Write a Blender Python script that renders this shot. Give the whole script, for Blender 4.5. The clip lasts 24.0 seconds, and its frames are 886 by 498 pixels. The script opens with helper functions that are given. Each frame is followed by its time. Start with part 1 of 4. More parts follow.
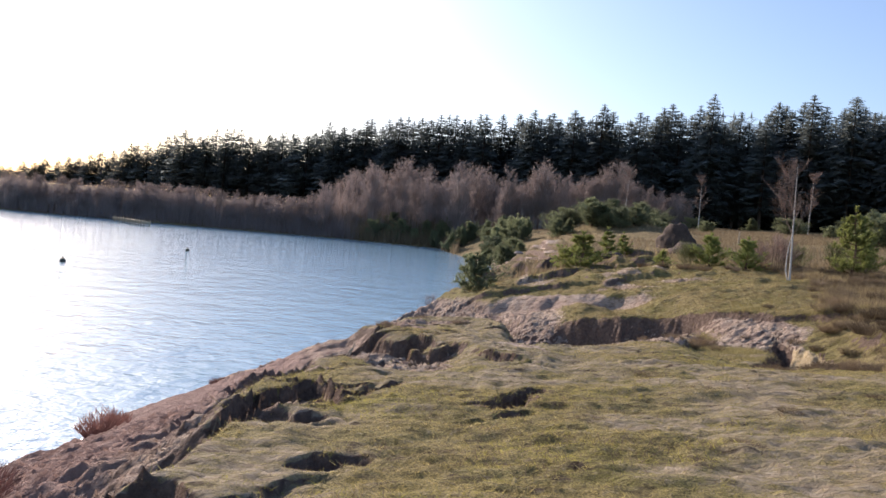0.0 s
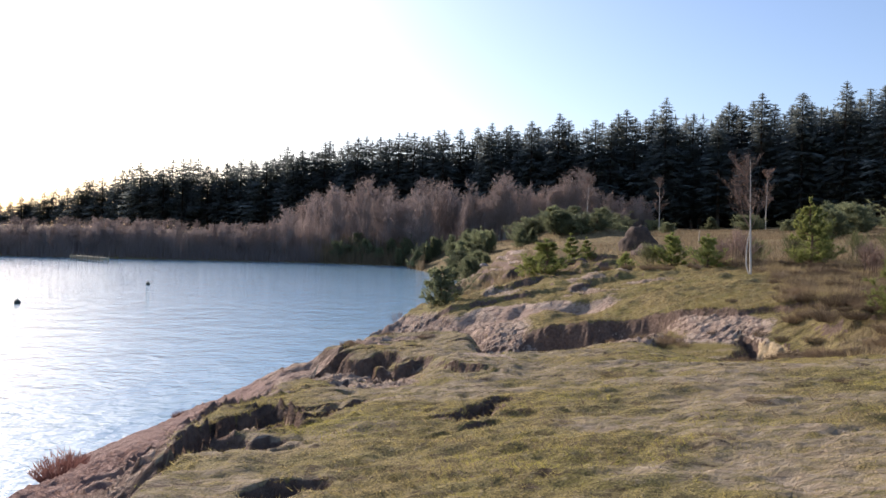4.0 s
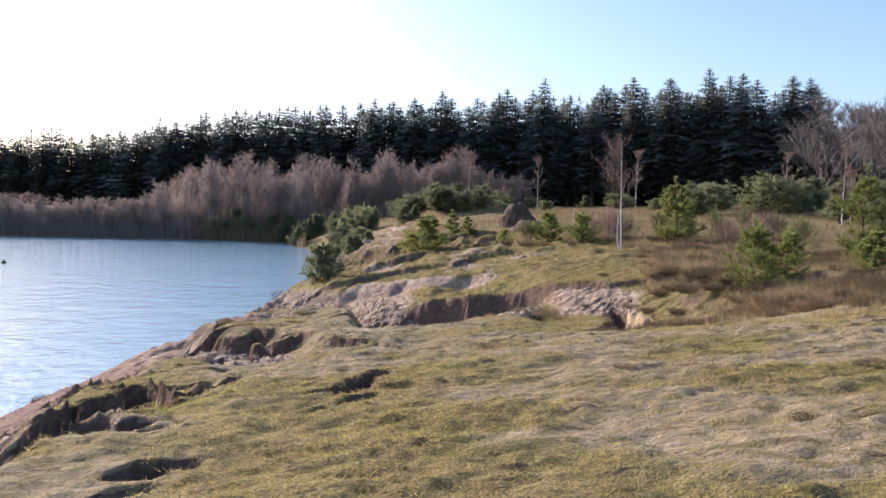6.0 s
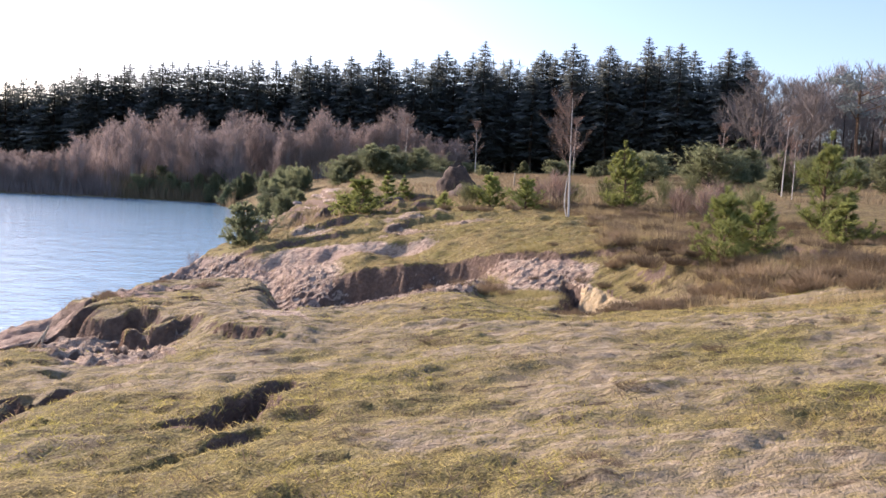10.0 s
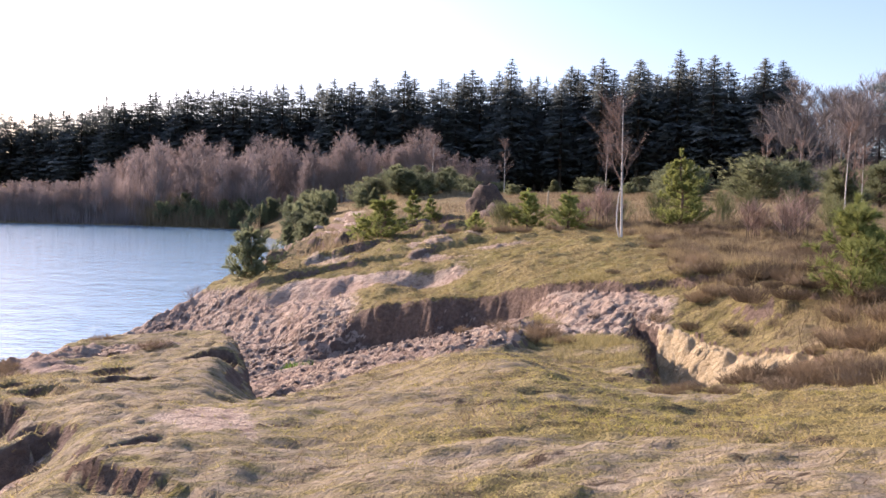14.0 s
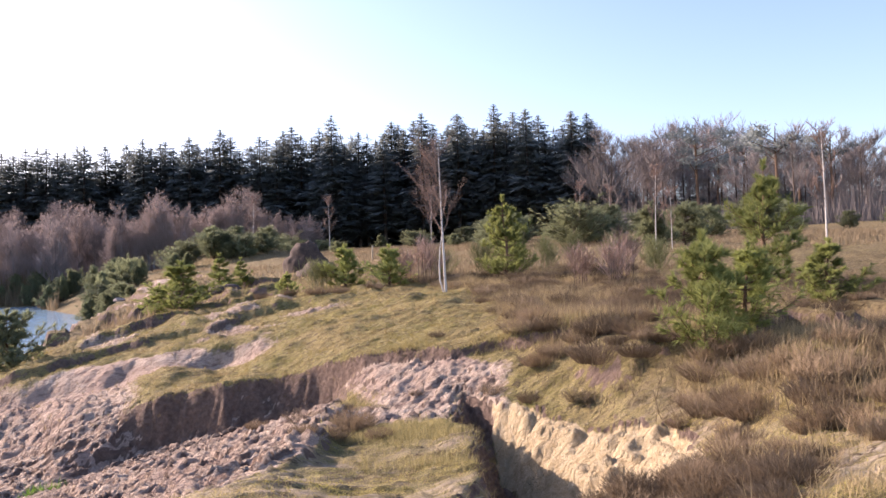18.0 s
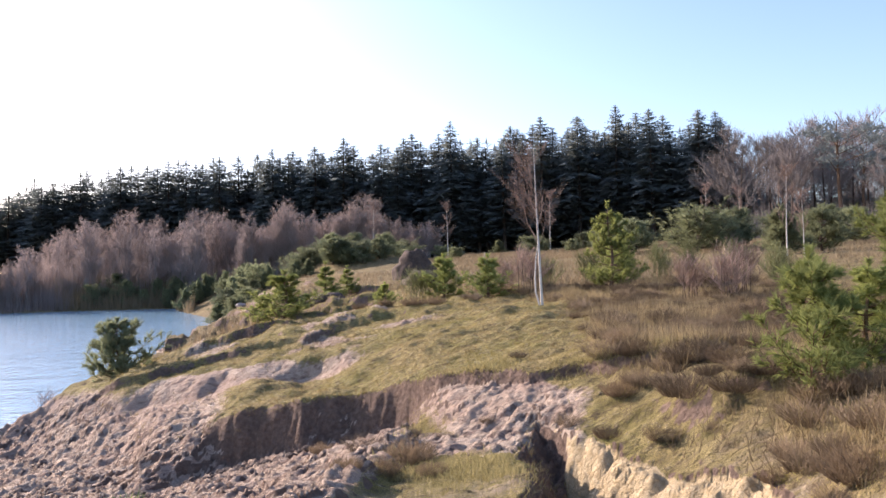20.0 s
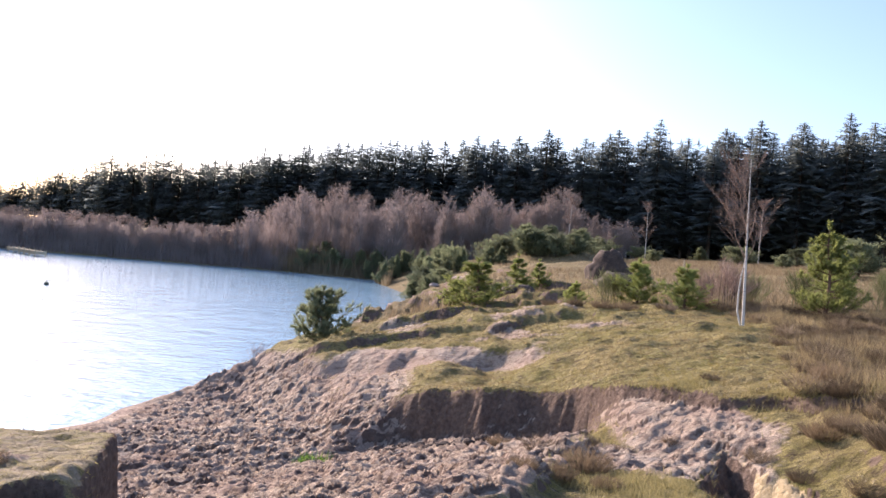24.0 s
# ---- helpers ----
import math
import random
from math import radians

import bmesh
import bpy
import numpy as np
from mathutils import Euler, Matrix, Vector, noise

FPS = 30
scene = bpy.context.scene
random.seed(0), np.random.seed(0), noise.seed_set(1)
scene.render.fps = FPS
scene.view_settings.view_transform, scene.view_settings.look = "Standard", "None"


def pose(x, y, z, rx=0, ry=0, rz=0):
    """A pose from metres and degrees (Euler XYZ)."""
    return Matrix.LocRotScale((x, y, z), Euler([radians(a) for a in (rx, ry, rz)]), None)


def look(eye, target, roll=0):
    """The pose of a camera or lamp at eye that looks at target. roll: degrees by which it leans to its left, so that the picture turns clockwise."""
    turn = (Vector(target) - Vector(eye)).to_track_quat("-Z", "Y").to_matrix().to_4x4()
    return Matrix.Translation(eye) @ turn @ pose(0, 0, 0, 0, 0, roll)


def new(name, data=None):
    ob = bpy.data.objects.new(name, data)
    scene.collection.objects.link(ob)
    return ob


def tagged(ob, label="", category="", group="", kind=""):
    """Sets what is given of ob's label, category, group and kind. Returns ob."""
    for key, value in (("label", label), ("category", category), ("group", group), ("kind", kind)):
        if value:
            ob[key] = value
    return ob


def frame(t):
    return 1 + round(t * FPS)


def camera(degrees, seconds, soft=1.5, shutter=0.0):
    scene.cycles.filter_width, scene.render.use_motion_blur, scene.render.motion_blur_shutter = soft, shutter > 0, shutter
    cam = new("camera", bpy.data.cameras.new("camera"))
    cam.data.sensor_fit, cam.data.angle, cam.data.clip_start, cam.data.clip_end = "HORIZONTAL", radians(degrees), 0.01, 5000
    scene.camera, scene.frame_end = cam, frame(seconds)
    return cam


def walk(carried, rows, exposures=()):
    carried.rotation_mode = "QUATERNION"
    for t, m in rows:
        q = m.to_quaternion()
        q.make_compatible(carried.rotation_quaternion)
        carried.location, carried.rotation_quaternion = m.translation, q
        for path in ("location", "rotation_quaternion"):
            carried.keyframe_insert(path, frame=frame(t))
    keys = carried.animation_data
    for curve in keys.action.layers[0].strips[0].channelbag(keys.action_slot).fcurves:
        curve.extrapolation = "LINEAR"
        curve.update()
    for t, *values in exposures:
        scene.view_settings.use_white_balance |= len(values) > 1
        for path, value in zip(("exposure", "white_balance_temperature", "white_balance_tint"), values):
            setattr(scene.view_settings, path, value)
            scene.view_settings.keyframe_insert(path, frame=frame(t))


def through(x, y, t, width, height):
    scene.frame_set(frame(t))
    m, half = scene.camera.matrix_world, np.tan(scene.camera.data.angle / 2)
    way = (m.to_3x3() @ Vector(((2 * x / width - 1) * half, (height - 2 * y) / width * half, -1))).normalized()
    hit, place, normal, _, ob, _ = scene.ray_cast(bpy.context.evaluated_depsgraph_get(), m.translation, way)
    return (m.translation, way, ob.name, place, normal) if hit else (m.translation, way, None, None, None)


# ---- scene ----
cam = camera(60.32, 24.0, 1.5)
PATH = [
    (0, look((0.002, -0.000, 4.790), (-0.937, 9.951, 4.470), 5.36)),
    (0.5, look((-0.003, -0.019, 4.800), (-0.917, 9.932, 4.424), 5.39)),
    (1, look((-0.005, 0.012, 4.796), (-0.927, 9.963, 4.451), 4.85)),
    (1.5, look((0.005, 0.011, 4.794), (-0.941, 9.961, 4.473), 4.39)),
    (3.5, look((0.083, 0.179, 4.728), (-0.685, 10.149, 4.618), 1.19)),
    (4, look((0.106, 0.218, 4.714), (-0.403, 10.204, 4.642), 1.80)),
    (4.5, look((0.120, 0.209, 4.705), (0.072, 10.209, 4.619), 0.67)),
    (5, look((0.123, 0.217, 4.700), (0.323, 10.215, 4.652), 1.41)),
    (5.5, look((0.133, 0.206, 4.690), (0.739, 10.187, 4.588), 1.40)),
    (6, look((0.150, 0.258, 4.673), (1.179, 10.200, 4.349), 1.96)),
    (6.5, look((0.201, 0.318, 4.660), (1.564, 10.212, 4.151), 1.16)),
    (7, look((0.230, 0.476, 4.623), (1.903, 10.316, 4.017), 1.63)),
    (7.5, look((0.170, 0.767, 4.659), (2.282, 10.531, 4.194), 1.85)),
    (8, look((0.235, 1.113, 4.625), (2.703, 10.780, 3.950), 2.48)),
    (8.5, look((0.297, 1.434, 4.620), (2.432, 11.164, 3.737), 2.89)),
    (9, look((0.289, 1.832, 4.600), (2.634, 11.519, 3.786), 3.02)),
    (9.5, look((0.376, 2.315, 4.537), (2.611, 12.018, 3.617), 2.41)),
    (10, look((0.454, 2.710, 4.582), (2.337, 12.502, 3.831), 3.32)),
    (10.5, look((0.492, 3.115, 4.611), (2.593, 12.871, 3.970), 2.94)),
    (12.5, look((0.835, 5.186, 4.506), (2.648, 15.001, 3.892), 0.43)),
    (13, look((0.908, 5.666, 4.450), (2.399, 15.531, 3.781), 3.12)),
    (13.5, look((0.972, 6.117, 4.482), (2.633, 15.958, 3.851), 1.78)),
    (14, look((1.047, 6.563, 4.514), (2.550, 16.438, 4.027), 2.08)),
    (14.5, look((1.039, 6.954, 4.500), (2.946, 16.766, 4.189), 2.49)),
    (15, look((1.051, 7.285, 4.513), (3.420, 16.997, 4.266), 0.28)),
    (15.5, look((1.185, 7.651, 4.543), (3.163, 17.450, 4.268), 1.18)),
    (16, look((1.260, 8.041, 4.528), (3.451, 17.796, 4.305), 1.82)),
    (16.5, look((1.413, 8.343, 4.530), (4.290, 17.919, 4.356), -0.10)),
    (17, look((1.655, 8.610, 4.567), (4.629, 18.158, 4.496), -0.60)),
    (17.5, look((1.912, 8.855, 4.579), (5.545, 18.171, 4.712), -1.17)),
    (19.5, look((3.174, 9.706, 4.685), (6.092, 19.259, 5.160), -1.62)),
    (20, look((3.304, 9.744, 4.765), (5.388, 19.518, 5.120), -1.12)),
    (20.5, look((3.317, 9.742, 4.821), (4.929, 19.606, 5.128), 0.46)),
    (21, look((3.297, 9.729, 4.879), (4.355, 19.672, 5.009), 2.69)),
    (21.5, look((3.305, 9.710, 4.879), (3.920, 19.690, 4.746), 1.50)),
    (22, look((3.292, 9.717, 4.903), (3.868, 19.701, 4.849), 3.15)),
    (22.5, look((3.307, 9.670, 4.878), (3.834, 19.656, 4.857), 2.78)),
    (23, look((3.300, 9.658, 4.886), (3.701, 19.650, 4.894), 3.30)),
    (23.5, look((3.287, 9.638, 4.877), (3.440, 19.636, 4.985), 3.84)),
    (24, look((3.236, 9.649, 4.909), (2.819, 19.640, 5.051), 5.23)),
]
walk(cam, PATH, [(0, 0.52, 6450, 19), (5.3, 0.47, 6450, 19), (6.4, 1.0, 6500, 21), (10, 1.08, 6600, 26), (13, 1.08, 6700, 29), (17.5, 1.26, 6750, 31), (20, 1.17, 6550, 24), (24, 1.14, 6500, 24)])

# ---- light: low late-winter sun behind and to the left of the view ----
SUN_LEFT, SUN_UP = radians(42.0), radians(22.0)
world = bpy.data.worlds.new("sky_world")
scene.world = world
world.use_nodes = True
wn = world.node_tree
wn.nodes.clear()
sky = wn.nodes.new("ShaderNodeTexSky")
sky.sky_type = "NISHITA"
sky.sun_disc = False
sky.sun_elevation = SUN_UP
sky.sun_rotation = -SUN_LEFT
sky.air_density, sky.dust_density, sky.ozone_density = 1.0, 1.5, 3.0
bg = wn.nodes.new("ShaderNodeBackground")
bg.inputs["Strength"].default_value = 0.15
wout = wn.nodes.new("ShaderNodeOutputWorld")
wn.links.new(sky.outputs[0], bg.inputs[0])
wn.links.new(bg.outputs[0], wout.inputs[0])
sun = new("sun", bpy.data.lights.new("sun", "SUN"))
sun.data.energy, sun.data.angle, sun.data.color = 4.7, radians(0.55), (1.0, 0.91, 0.79)
sun_way = Vector((-math.sin(SUN_LEFT) * math.cos(SUN_UP), math.cos(SUN_LEFT) * math.cos(SUN_UP), math.sin(SUN_UP)))
sun.matrix_world = look(sun_way * 300, (0, 0, 0))

# ---- materials ----
def shader(name):
    m = bpy.data.materials.new(name)
    m.use_nodes = True
    nt = m.node_tree
    nt.nodes.clear()
    return m, nt


def add(nt, kind, **sets):
    n = nt.nodes.new(kind)
    for key, value in sets.items():
        n.inputs[key.replace("_", " ")].default_value = value
    return n


def tex(nt, scale, detail=4.0, rough=0.6, where="Object", stretch=None, coords=None):
    """Noise at that many cells a metre."""
    if coords is None:
        tc = nt.nodes.new("ShaderNodeTexCoord")
        coords = tc.outputs[where]
    if stretch:
        mp = nt.nodes.new("ShaderNodeMapping")
        mp.inputs["Scale"].default_value = stretch
        nt.links.new(coords, mp.inputs["Vector"])
        coords = mp.outputs[0]
    n = add(nt, "ShaderNodeTexNoise", Scale=scale, Detail=detail, Roughness=rough)
    nt.links.new(coords, n.inputs["Vector"])
    return n.outputs["Fac"]


def curve(nt, value, a, b):
    n = nt.nodes.new("ShaderNodeMapRange")
    n.inputs["From Min"].default_value, n.inputs["From Max"].default_value = a, b
    nt.links.new(value, n.inputs["Value"])
    return n.outputs[0]


def blend(nt, fac, one, two, how="MIX"):
    n = nt.nodes.new("ShaderNodeMix")
    n.data_type, n.blend_type = "RGBA", how
    for sock, value in ((n.inputs[0], fac), (n.inputs[6], one), (n.inputs[7], two)):
        if isinstance(value, (int, float)):
            sock.default_value = value
        elif isinstance(value, tuple):
            sock.default_value = (*value, 1.0)
        else:
            nt.links.new(value, sock)
    return n.outputs[2]


def bump(nt, height, strength, distance):
    n = add(nt, "ShaderNodeBump", Strength=strength, Distance=distance)
    nt.links.new(height, n.inputs["Height"])
    return n.outputs[0]


def finish(m, nt, color, rough=0.9, normal=None, through=0.0, specular=0.3):
    p = add(nt, "ShaderNodeBsdfPrincipled", Roughness=rough)
    p.inputs["Specular IOR Level"].default_value = specular
    out = nt.nodes.new("ShaderNodeOutputMaterial")
    nt.links.new(color, p.inputs["Base Color"])
    if normal is not None:
        nt.links.new(normal, p.inputs["Normal"])
    last = p.outputs[0]
    if through:
        t = nt.nodes.new("ShaderNodeBsdfTranslucent")
        nt.links.new(color, t.inputs["Color"])
        mx = nt.nodes.new("ShaderNodeMixShader")
        mx.inputs[0].default_value = through
        nt.links.new(last, mx.inputs[1])
        nt.links.new(t.outputs[0], mx.inputs[2])
        last = mx.outputs[0]
    nt.links.new(last, out.inputs["Surface"])
    return m


def plant(name, dark, light, through=0.35, scale=3.0, island=True, rough=0.75, fresh=None):
    """Leaves, needles, blades: two tones that vary by piece and by plant."""
    m, nt = shader(name)
    info = nt.nodes.new("ShaderNodeObjectInfo")
    geo = nt.nodes.new("ShaderNodeNewGeometry")
    piece = geo.outputs["Random Per Island"] if island else info.outputs["Random"]
    col = blend(nt, piece, dark, light)
    col = blend(nt, curve(nt, tex(nt, scale), 0.3, 0.7), col, tuple(0.5 * (a + b) for a, b in zip(dark, light)))
    if fresh:
        col = blend(nt, curve(nt, tex(nt, 0.75, 4.0), 0.47, 0.62), col, fresh)
    hue = nt.nodes.new("ShaderNodeHueSaturation")
    nt.links.new(col, hue.inputs["Color"])
    nt.links.new(curve(nt, info.outputs["Random"], -2.2, 2.6), hue.inputs["Value"])
    scale_v = nt.nodes.new("ShaderNodeMath")
    scale_v.operation = "MULTIPLY_ADD"
    nt.links.new(info.outputs["Random"], scale_v.inputs[0])
    scale_v.inputs[1].default_value, scale_v.inputs[2].default_value = 0.5, 0.75
    nt.links.new(scale_v.outputs[0], hue.inputs["Value"])
    return finish(m, nt, hue.outputs[0], rough, None, through, 0.2)


def rough_stuff(name, dark, light, scale=6.0, depth=0.02, rough=0.95):
    """Bark, earth, wood and stone: two tones at two scales with relief."""
    m, nt = shader(name)
    big, small = tex(nt, scale), tex(nt, scale * 7, 5.0)
    col = blend(nt, curve(nt, big, 0.3, 0.7), dark, light)
    col = blend(nt, curve(nt, small, 0.35, 0.75), col, tuple(0.55 * c for c in dark))
    return finish(m, nt, col, rough, bump(nt, small, 0.7, depth))


def birch_bark():
    m, nt = shader("birch_bark")
    marks = tex(nt, 3.0, 3.0, 0.6, "Object", (2.0, 2.0, 9.0))
    grain = tex(nt, 30.0, 3.0)
    col = blend(nt, curve(nt, marks, 0.56, 0.64), (0.62, 0.58, 0.52), (0.06, 0.05, 0.045))
    col = blend(nt, curve(nt, grain, 0.3, 0.8), col, (0.45, 0.40, 0.35))
    return finish(m, nt, col, 0.7, bump(nt, marks, 0.4, 0.01))


def ground_cover():
    m, nt = shader("ground_cover")
    tc = nt.nodes.new("ShaderNodeTexCoord")
    co = tc.outputs["Object"]
    cover = nt.nodes.new("ShaderNodeAttribute")
    cover.attribute_name = "cover"
    sep = nt.nodes.new("ShaderNodeSeparateColor")
    nt.links.new(cover.outputs["Color"], sep.inputs[0])
    kinds = nt.nodes.new("ShaderNodeAttribute")
    kinds.attribute_name = "kinds"
    sep2 = nt.nodes.new("ShaderNodeSeparateColor")
    nt.links.new(kinds.outputs["Color"], sep2.inputs[0])
    n1, n2, n3, n4 = (tex(nt, s, d, 0.65, coords=co) for s, d in ((0.55, 5), (2.3, 5), (11.0, 6), (60.0, 4)))
    streak = tex(nt, 5.0, 5.0, 0.7, coords=co, stretch=(0.7, 2.2, 1.0))
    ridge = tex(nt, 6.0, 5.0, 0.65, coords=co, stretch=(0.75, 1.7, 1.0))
    turf = blend(nt, curve(nt, n1, 0.38, 0.60), (0.29, 0.26, 0.06), (0.46, 0.35, 0.145))
    turf = blend(nt, curve(nt, n2, 0.42, 0.68), turf, (0.55, 0.45, 0.19))
    turf = blend(nt, curve(nt, streak, 0.52, 0.66), turf, (0.14, 0.10, 0.055))
    turf = blend(nt, curve(nt, n3, 0.56, 0.68), turf, (0.52, 0.43, 0.27))
    turf = blend(nt, curve(nt, n4, 0.36, 0.66), turf, (0.14, 0.115, 0.055))
    meadow = blend(nt, curve(nt, n2, 0.3, 0.7), (0.19, 0.14, 0.065), (0.32, 0.245, 0.12))
    meadow = blend(nt, curve(nt, n3, 0.45, 0.7), meadow, (0.11, 0.075, 0.04))
    worn = blend(nt, curve(nt, n3, 0.35, 0.65), (0.54, 0.44, 0.32), (0.36, 0.275, 0.18))
    fade = nt.nodes.new("ShaderNodeMath")
    fade.operation = "MULTIPLY"
    nt.links.new(sep2.outputs[2], fade.inputs[0])
    nt.links.new(curve(nt, streak, 0.36, 0.58), fade.inputs[1])
    turf = blend(nt, fade.outputs[0], turf, worn)
    dark = tex(nt, 3.2, 6.0, 0.75, coords=co, stretch=(0.8, 1.6, 1.0))
    turf = blend(nt, curve(nt, dark, 0.55, 0.65), turf, (0.10, 0.07, 0.045))
    base = blend(nt, sep2.outputs[0], turf, meadow)
    sand = blend(nt, curve(nt, n2, 0.35, 0.65), (0.60, 0.45, 0.33), (0.76, 0.62, 0.475))
    sand = blend(nt, curve(nt, n1, 0.45, 0.65), sand, (0.49, 0.35, 0.27))
    # shade in the troughs of the ridge bump, put into the sand's colour
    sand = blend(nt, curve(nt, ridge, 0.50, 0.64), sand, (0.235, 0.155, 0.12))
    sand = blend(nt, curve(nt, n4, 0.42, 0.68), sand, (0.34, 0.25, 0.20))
    rust = blend(nt, curve(nt, n3, 0.3, 0.65), (0.42, 0.27, 0.22), (0.26, 0.15, 0.125))
    rust = blend(nt, curve(nt, n4, 0.4, 0.8), rust, (0.45, 0.34, 0.29))
    sand = blend(nt, sep2.outputs[1], sand, rust)
    yellow = blend(nt, curve(nt, n3, 0.35, 0.65), (0.74, 0.60, 0.38), (0.58, 0.43, 0.24))
    yellow = blend(nt, curve(nt, n4, 0.5, 0.85), yellow, (0.35, 0.22, 0.11))
    soil = blend(nt, curve(nt, n3, 0.35, 0.7), (0.155, 0.105, 0.08), (0.29, 0.205, 0.155))
    # ragged borders
    def ragged(value):
        a = nt.nodes.new("ShaderNodeMath")
        a.operation = "MULTIPLY_ADD"
        nt.links.new(n3, a.inputs[0])
        a.inputs[1].default_value = 0.9
        nt.links.new(value, a.inputs[2])
        return curve(nt, a.outputs[0], 0.83, 1.08)
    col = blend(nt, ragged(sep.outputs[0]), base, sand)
    col = blend(nt, ragged(sep.outputs[1]), col, soil)
    col = blend(nt, ragged(sep.outputs[2]), col, yellow)
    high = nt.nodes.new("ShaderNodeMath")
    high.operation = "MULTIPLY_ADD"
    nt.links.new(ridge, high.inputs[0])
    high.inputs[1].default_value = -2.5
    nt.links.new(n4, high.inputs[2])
    relief = nt.nodes.new("ShaderNodeMath")
    relief.operation = "MULTIPLY_ADD"
    nt.links.new(n3, relief.inputs[0])
    relief.inputs[1].default_value = 2.5
    nt.links.new(high.outputs[0], relief.inputs[2])
    return finish(m, nt, col, 0.95, bump(nt, relief.outputs[0], 1.0, 0.06), 0.0, 0.15)


def lake_water():
    m, nt = shader("lake_water")
    tc = nt.nodes.new("ShaderNodeTexCoord")
    co = tc.outputs["Object"]
    w1 = tex(nt, 0.55, 4.0, 0.6, coords=co, stretch=(0.9, 0.8, 1.0))
    w2 = tex(nt, 2.4, 4.0, 0.65, coords=co, stretch=(0.6, 1.0, 1.0))
    w3 = tex(nt, 0.07, 2.0, 0.5, coords=co)
    a = nt.nodes.new("ShaderNodeMath")
    a.operation = "MULTIPLY_ADD"
    nt.links.new(w2, a.inputs[0])
    a.inputs[1].default_value = 0.4
    nt.links.new(w1, a.inputs[2])
    col = blend(nt, curve(nt, w3, 0.3, 0.7), (0.21, 0.38, 0.50), (0.25, 0.42, 0.53))
    p = add(nt, "ShaderNodeBsdfPrincipled", Roughness=0.06, IOR=1.333)
    nt.links.new(col, p.inputs["Base Color"])
    nt.links.new(bump(nt, a.outputs[0], 1.0, 0.2), p.inputs["Normal"])
    out = nt.nodes.new("ShaderNodeOutputMaterial")
    nt.links.new(p.outputs[0], out.inputs["Surface"])
    return m


GROUND, WATER = ground_cover(), lake_water()
SPRUCE = plant("spruce_needles", (0.16, 0.18, 0.17), (0.26, 0.285, 0.255), 0.65, 0.3)
PINE = plant("pine_needles", (0.14, 0.17, 0.05), (0.37, 0.39, 0.125), 0.55, 2.0)
SCRUB = plant("scrub_needles", (0.13, 0.15, 0.08), (0.28, 0.295, 0.16), 0.5, 1.0)
TWIG = plant("bare_twigs", (0.28, 0.22, 0.195), (0.40, 0.325, 0.29), 0.4, 1.0)
BIRCH_TWIG = plant("birch_twigs", (0.22, 0.145, 0.115), (0.38, 0.265, 0.205), 0.0, 1.0)
GREY_TWIG = plant("grey_twigs", (0.17, 0.14, 0.125), (0.28, 0.24, 0.215), 0.0, 1.0)
BROWN = plant("brown_grass", (0.165, 0.12, 0.07), (0.35, 0.265, 0.155), 0.35, 1.0)
STRAW = plant("dry_grass", (0.23, 0.17, 0.085), (0.46, 0.36, 0.195), 0.45, 2.0)
TURF = plant("turf_blades", (0.17, 0.13, 0.04), (0.72, 0.58, 0.25), 0.5, 1.0, fresh=(0.44, 0.385, 0.10))
UPPER_TURF = plant("upper_turf_blades", (0.18, 0.13, 0.05), (0.54, 0.41, 0.20), 0.4, 1.0, fresh=(0.36, 0.29, 0.095))
RANK = plant("rank_grass", (0.16, 0.13, 0.05), (0.46, 0.39, 0.18), 0.4, 2.0)
BROOM = plant("broom_twigs", (0.10, 0.11, 0.045), (0.24, 0.24, 0.11), 0.3, 2.0)
GREEN = plant("green_grass", (0.10, 0.20, 0.03), (0.19, 0.32, 0.06), 0.5, 2.0)
HEATHER = plant("heather_stems", (0.11, 0.08, 0.05), (0.29, 0.21, 0.13), 0.3, 2.0)
RUSTY = plant("rusty_stems", (0.14, 0.065, 0.055), (0.28, 0.15, 0.12), 0.3, 2.0)
BARK = rough_stuff("dark_bark", (0.07, 0.05, 0.038), (0.15, 0.11, 0.08), 2.0)
PINE_BARK = rough_stuff("pine_bark", (0.14, 0.085, 0.055), (0.25, 0.16, 0.10), 6.0)
WHITE_BARK = birch_bark()
PEAT = rough_stuff("peat", (0.05, 0.036, 0.03), (0.14, 0.095, 0.07), 2.5, 0.05)
WOOD = rough_stuff("bleached_wood", (0.42, 0.33, 0.22), (0.60, 0.50, 0.36), 12.0, 0.005)
STONE = rough_stuff("pale_stone", (0.34, 0.27, 0.23), (0.50, 0.42, 0.37), 6.0, 0.01)
BUOY = rough_stuff("buoy_paint", (0.03, 0.05, 0.04), (0.08, 0.10, 0.08), 20.0, 0.002, 0.5)

# ---- the lie of the land: plan in units of S metres ----
S = 1.15


def hash2(ix, iy, seed):
    h = (ix.astype(np.int64) * 374761393 + iy.astype(np.int64) * 668265263 + seed * 974634563) & 0xFFFFFFFF
    h = ((h ^ (h >> 13)) * 1274126177) & 0xFFFFFFFF
    return ((h ^ (h >> 16)) & 0xFFFFFF) / float(0xFFFFFF)


def vnoise(x, y, seed=0):
    """Smooth noise from -1 to 1, cells of size 1."""
    ix, iy = np.floor(x), np.floor(y)
    fx, fy = x - ix, y - iy
    u, v = fx * fx * (3 - 2 * fx), fy * fy * (3 - 2 * fy)
    a, b = hash2(ix, iy, seed), hash2(ix + 1, iy, seed)
    c, d = hash2(ix, iy + 1, seed), hash2(ix + 1, iy + 1, seed)
    return ((a + (b - a) * u) * (1 - v) + (c + (d - c) * u) * v) * 2 - 1


